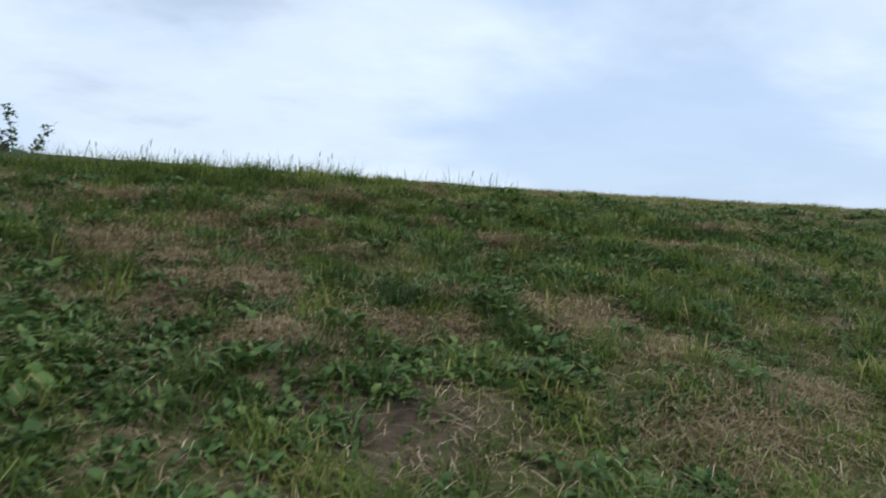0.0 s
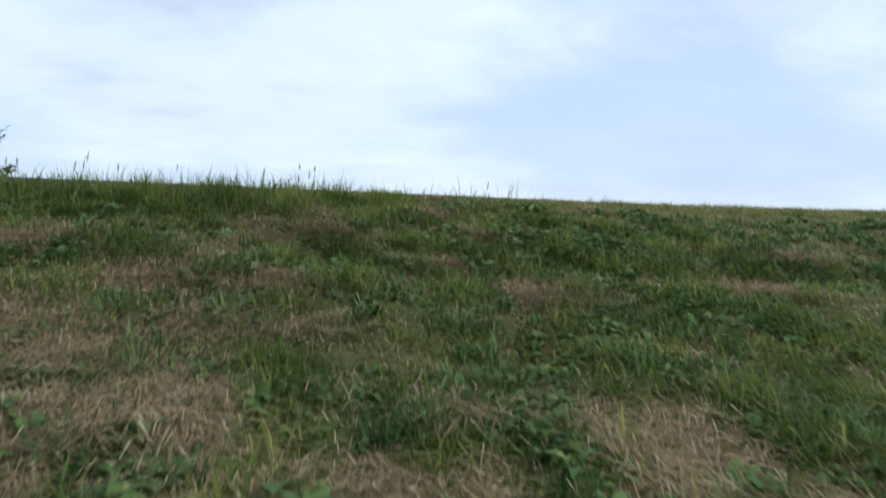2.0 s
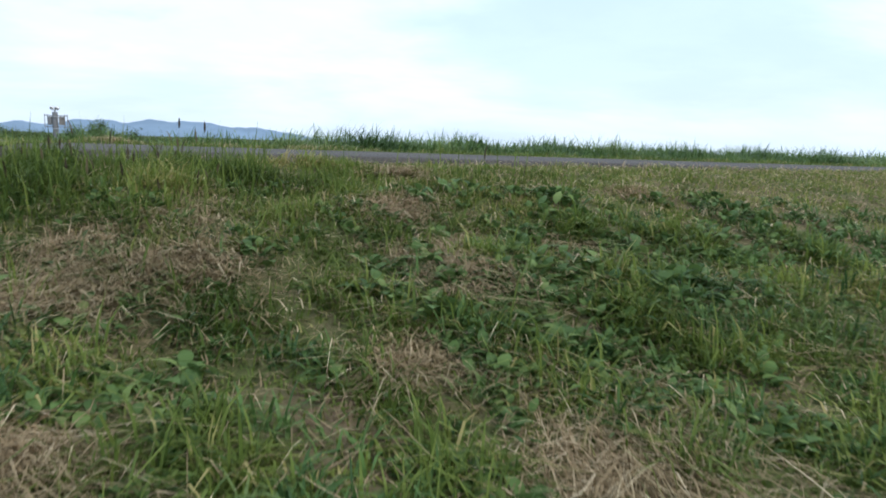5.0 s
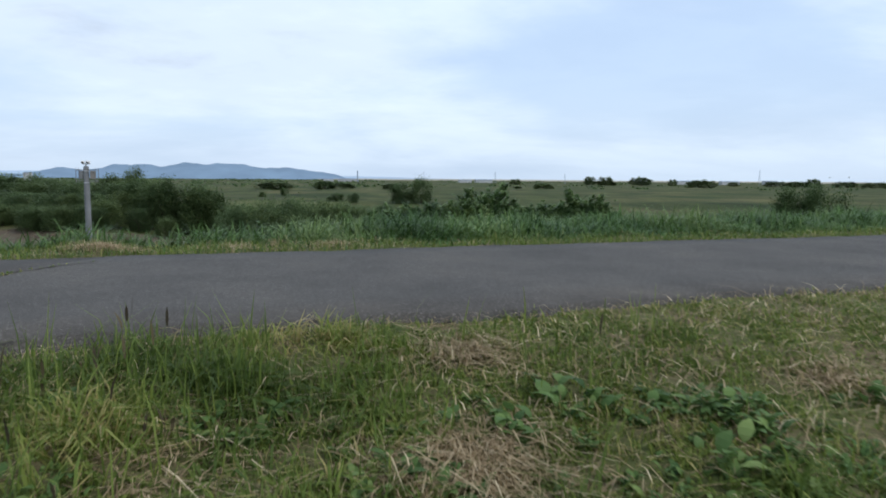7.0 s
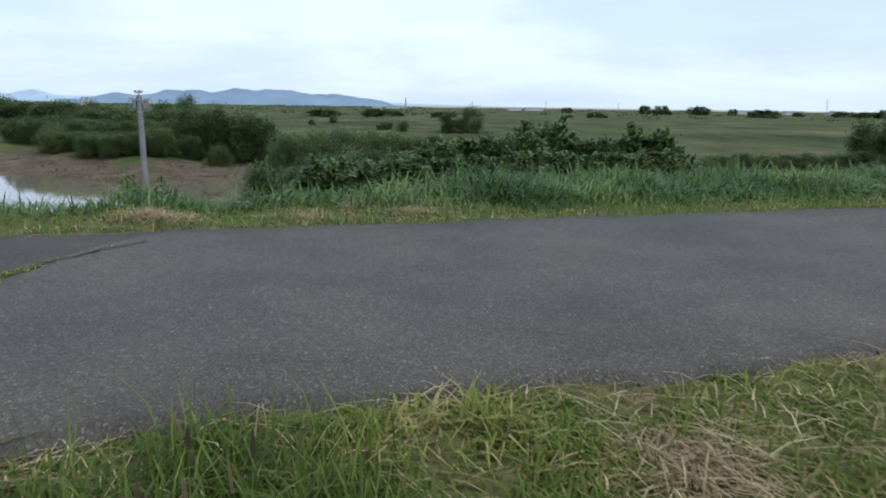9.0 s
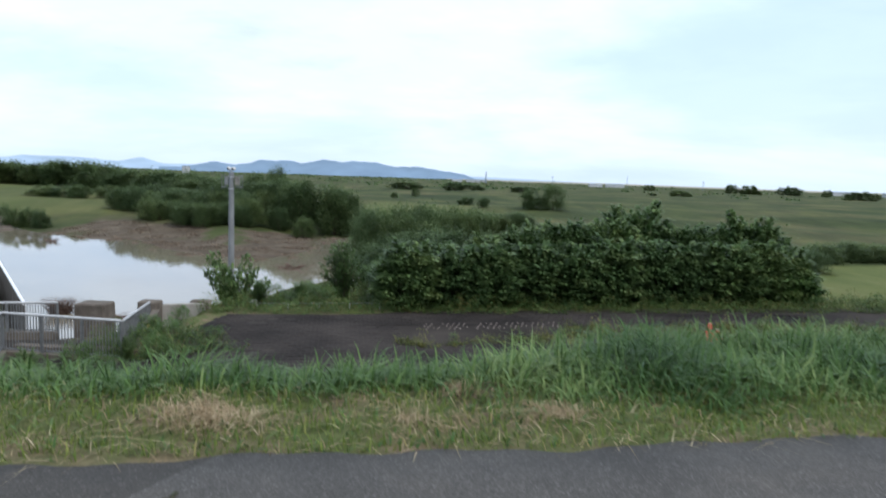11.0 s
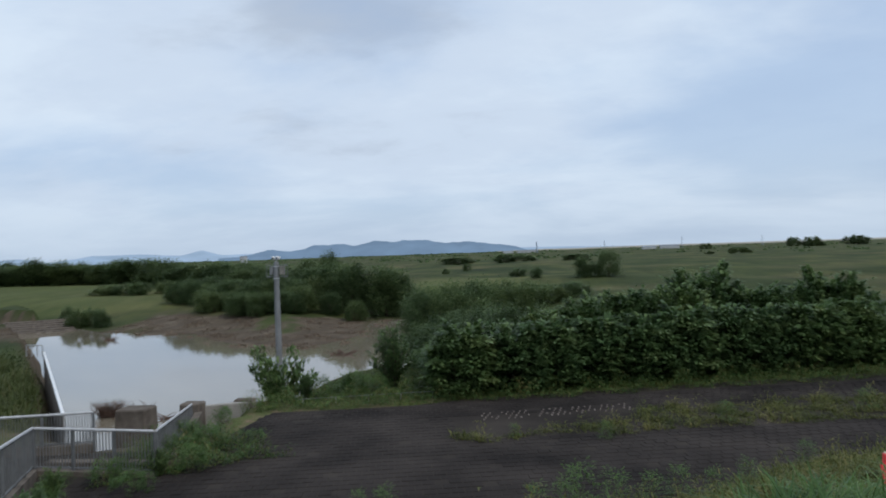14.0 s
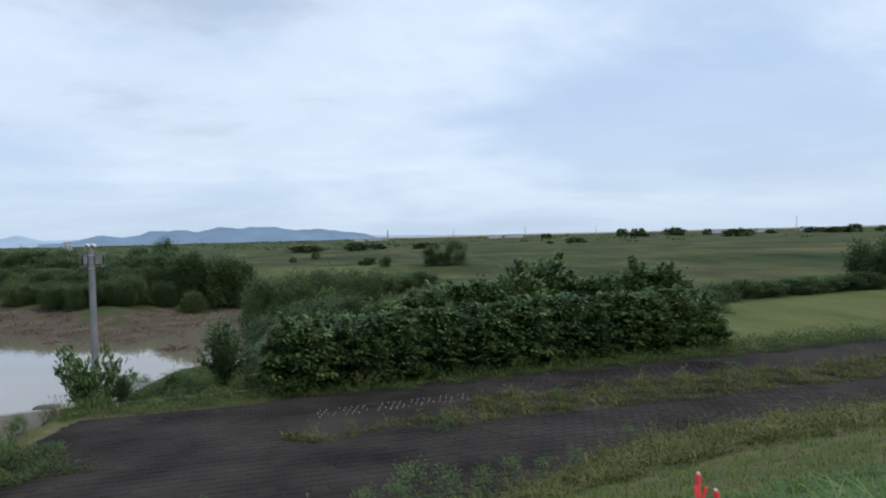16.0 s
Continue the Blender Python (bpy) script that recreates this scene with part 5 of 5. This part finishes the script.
wall("channel_wall", "long concrete channel wall with a white coping", (-19.3, 29.1), (-34.6, 48.3), 0.07, -9.2, -4.66, OLDCONCRETE, WHITE)
wall("channel_wall", "concrete wall on the road side of the channel", (-12.6, 25.4), (-15.3, 33.2), 0.35, -9.2, -5.35, OLDCONCRETE)
wall("headwall", "stained concrete headwall under the railing", (-17.1, 25.2), (-12.2, 25.2), 0.4, -9.2, -5.3, OLDCONCRETE)
wall("parapet_wall", "pale concrete parapet panels streaked with dark stains", (-15.3, 33.3), (-13.0, 34.35), 0.3, -7.5, -5.22, CONCRETE)
wall("parapet_wall", "low concrete wall under the pipe rail", (-12.9, 34.5), (-4.2, 36.3), 0.22, -6.5, -5.6, OLDCONCRETE)

tail = thing("bank_rail", "dark steel guard rail at the end of the channel wall", "rail", (-34.6, 48.3, -4.6))
for i in range(4):
    part("post", rod(bmesh.new(), (-0.1 - 0.5 * i, 0.5 * i * 0.2, -0.3), (-0.1 - 0.5 * i, 0.5 * i * 0.2, 0.55), 0.035), STEEL, tail)
part("bar", rod(bmesh.new(), (-0.1, 0, 0.52), (-1.6, 0.3, 0.52), 0.035), STEEL, tail)


def pier(x, y, top, wide, deep, label):
    ob = thing("concrete_pier", label, "pier", (x, y, -9.2))
    bm = box(bmesh.new(), 0, 0, (top + 9.2) / 2, wide, deep, top + 9.2)
    for v in bm.verts:
        if v.co.z > 1:
            v.co.x *= 0.88
            v.co.y *= 0.85
    bmesh.ops.bevel(bm, geom=list(bm.edges), offset=0.06, segments=1, affect="EDGES")
    part("body", bm, OLDCONCRETE, ob)


pier(-17.9, 32.2, -5.02, 1.65, 1.3, "brown stained concrete pier in the channel")
pier(-15.55, 33.0, -4.98, 1.1, 0.9, "weathered concrete pier at the channel mouth")
pier(-13.55, 34.35, -5.12, 1.1, 0.6, "weathered concrete pier at the end of the parapet")

pipe = thing("pipe_rail", "thin white pipe rail on short posts beside the pond", "rail", (-9.7, 34.9, -6.0))
part("pipe", rod(bmesh.new(), (-1.2, -0.35, 0.78), (5.3, 1.1, 0.8), 0.014), ALU, pipe)
for i in range(5):
    part("post", rod(bmesh.new(), (-1.0 + 1.55 * i, -0.3 + 0.345 * i, 0), (-1.0 + 1.55 * i, -0.3 + 0.345 * i, 0.78), 0.03), STEEL, pipe)
gauge = thing("white_pipe", "short white pipe lying on the pond's bank", "pipe", (-9.3, 49.0, -7.6))
part("tube", rod(bmesh.new(), (0, 0, 0.9), (1.5, 1.2, 1.6), 0.07), WHITE, gauge)


# ---- driftwood in the pond ----
def drift(name, label, x, y, z, size, count, seed, thick, upright):
    ob = thing(name, label, "driftwood", (x, y, z))
    r = random.Random(seed)
    bm = bmesh.new()
    for _ in range(count):
        a = r.uniform(0, 6.28)
        p = Vector((r.gauss(0, 0.25) * size, r.gauss(0, 0.15) * size, -0.1))
        for s in range(3):
            q = p + Vector((math.cos(a) * r.uniform(0.1, 0.35), math.sin(a) * r.uniform(0.1, 0.3), upright * r.uniform(0.15, 0.4))) * size
            rod(bm, p, q, thick * (1 - 0.28 * s), thick * (0.72 - 0.28 * s), 4)
            p, a = q, a + r.uniform(-0.9, 0.9)
    part("brushwood", bm, DEAD, ob)


drift("dead_bush", "reddish brown dead bush caught in the channel", -27.4, 44.9, -8.4, 1.3, 260, 1, 0.022, 0.85)
drift("driftwood", "bare dark driftwood branches above the water", -25.4, 45.6, -8.4, 1.3, 9, 2, 0.06, 0.7)
drift("driftwood", "dark drifting twigs on the water", -22.7, 43.9, -8.4, 1.4, 14, 3, 0.05, 0.3)
drift("driftwood", "brown snag in the shallow pond", -18.6, 70.5, -8.5, 2.0, 30, 4, 0.05, 0.35)
drift("driftwood", "small snag standing in the pond", -54.0, 86.5, -8.5, 1.4, 30, 5, 0.04, 0.5)

steps = thing("stone_revetment", "weathered stepped stone revetment on the far shore", "revetment", (-73, 99, -8.6))
for i in range(6):
    part("step", box(bmesh.new(), -1.0 * i, 1.0 * i, 0.05 + 0.24 * i, 9, 1.4, 0.4, pose(0, 0, 0, 0, 0, 38), 0.05), OLDCONCRETE, steps)


# ---- survey pegs ----
def peg(x, y, tall, lean, label):
    z = float(height(np.array([x]), np.array([y]))[0])
    ob = thing("survey_peg", label, "peg", (x, y, z), "survey pegs")
    ob.rotation_euler = (0, radians(lean), 0)
    part("stake", box(bmesh.new(), 0, 0, tall / 2 - 0.1, 0.026, 0.026, tall + 0.2, None, 0.004), WOOD, ob)
    bm = box(bmesh.new(), 0, 0, tall - 0.13, 0.034, 0.034, 0.24, None, 0.006)
    box(bm, 0.03, -0.01, tall - 0.2, 0.03, 0.006, 0.2, pose(0, 0, 0, 8, 14, 20))
    box(bm, -0.02, -0.03, tall - 0.18, 0.028, 0.006, 0.17, pose(0, 0, 0, -6, -10, -15))
    part("tape", bm, PINK, ob, "bright pink tape")


peg(2.75, 8.3, 0.46, 2, "wooden survey peg wrapped in bright pink tape")
peg(2.78, 8.0, 0.36, -7, "shorter leaning survey peg with pink tape")


# ---- far masts and buildings ----
def mast(x, y, top, wide):
    ob = thing("pylon", "thin grey lattice pylon on the horizon", "pylon", (x, y, LOW), "distant pylons")
    bm = bmesh.new()
    for sx in (-1, 1):
        for sy in (-1, 1):
            rod(bm, (sx * wide, sy * wide, 0), (sx * wide * 0.15, sy * wide * 0.15, top), 0.16, 0.1, 4)
    part("legs", bm, FARSTEEL, ob)
    for z in (0.62, 0.75, 0.88):
        part("arm", box(bmesh.new(), 0, 0, top * z, wide * 3.0, 0.2, 0.25), FARSTEEL, ob)


for x, y, top, wide in ((188, 1490, 22, 1.5), (344, 1462, 24, 1.6), (490, 1420, 20, 1.5), (838, 1247, 29, 1.8)):
    mast(x, y, top, wide)
chimney = thing("chimney", "slim grey chimney beside far factory sheds", "chimney", (43, 1500, LOW))
part("shaft", rod(bmesh.new(), (0, 0, 0), (0, 0, 24), 1.6, 1.1, 12), FARSTEEL, chimney)
for i, (x, y, w, h) in enumerate(((20, 1500, 40, 6), (-20, 1480, 22, 5), (255, 1350, 26, 5), (300, 1380, 36, 6), (640, 1180, 30, 6), (700, 1130, 34, 6), (760, 1100, 24, 7), (-385, 920, 6, 11))):
    shed = thing("far_building", "small pale building on the horizon", "building", (x, y, LOW), "distant buildings")
    part("wall", box(bmesh.new(), 0, 0, h / 2, w, 12, h), FARWALL, shed)
    bm = box(bmesh.new(), 0, 0, h + 0.6, w + 1, 13, 1.2)
    for v in bm.verts:
        if v.co.z > h + 0.7:
            v.co.y *= 0.1
    part("roof", bm, FARSTEEL, shed)


# ---- the low road and its paving blocks ----
def bed_edges(u):
    near = 18.9 + 4.5 * float(smooth_step((u - 5) / 11)) + 0.06 * max(u - 16, 0)
    far = 34.5 + 0.6 * float(smooth_step((u - 1) / 3)) + 0.065 * max(u, 0)
    if u < -5.2:
        far = 29.2 + 5.3 * float(smooth_step((u + 7.2) / 2))
    return near, far


low_us = np.arange(-22, 60, 0.5)
pave = tagged(new("pavement", strip_mesh("pavement", low_us, bed_edges, LOW + 0.05, BED)), "dark block-paved road at the foot of the bank", "pavement", kind="structure")


def block_mesh(s):
    bm = box(bmesh.new(), 0, 0, 0, s, s, 0.06)
    for v in bm.verts:
        if v.co.z > 0:
            v.co.x *= 0.93
            v.co.y *= 0.93
    me = bpy.data.meshes.new("block")
    bm.to_mesh(me)
    bm.free()
    me.materials.append(BLOCK)
    return me


STEP = 0.42
one = block_mesh(0.395)
verts, quads = [], []
cube_v = np.array([v.co[:] for v in one.vertices])
cube_q = np.array([list(p.vertices) for p in one.polygons])
r = random.Random(11)
for i in range(-24, 62):
    for j in range(0, 37):
        u, v = i * STEP + (j % 2) * STEP / 2, 19.4 + j * STEP
        if v < bed_edges(u)[0] + 0.9 or v > bed_edges(u)[1] - 0.3 or (u > 2.6 and 28.0 < v < 31.6) or r.random() < 0.03:
            continue
        x, y = xy(u, v)
        z, tip = LOW + 0.034 + r.uniform(-0.006, 0.007), r.uniform(-1.2, 1.2)
        m = pose(x, y, z, tip, r.uniform(-1.2, 1.2), 10.5 + r.uniform(-1.5, 1.5))
        if -6 < u < 6 and 20.0 < v < 24.0:
            ob = new("block", one)
            ob.parent, ob.matrix_basis = pave, m
        else:
            a = np.array(m)
            quads.append(cube_q + len(verts) * 8)
            verts.append(cube_v @ a[:3, :3].T + a[:3, 3])
rest = raw_mesh("blocks", np.concatenate(verts), [], np.concatenate(quads), BLOCK)
ob = tagged(new("block_field", rest), "dark square paving blocks with open joints", "paving", kind="stuff")
# pale stones showing in rows where the joints are open
verts, quads = [], []
for i in range(25):
    for j in range(4):
        if r.random() < 0.25:
            continue
        u, v = 4.0 + i * 0.27 + 0.13 * (j % 2), 30.95 + j * 0.34 + 0.02 * i
        x, y = xy(u, v)
        a = np.array(pose(x, y, LOW + 0.075, 0, 0, 10 + r.uniform(-20, 20)) @ Matrix.Diagonal((0.13, 0.24, 0.8, 1)))
        quads.append(cube_q + len(verts) * 8)
        verts.append(cube_v @ a[:3, :3].T + a[:3, 3])
tagged(new("stone_rows", raw_mesh("stones", np.concatenate(verts), [], np.concatenate(quads), STONE)), "rows of pale stones between the dark blocks", "stones", kind="stuff")
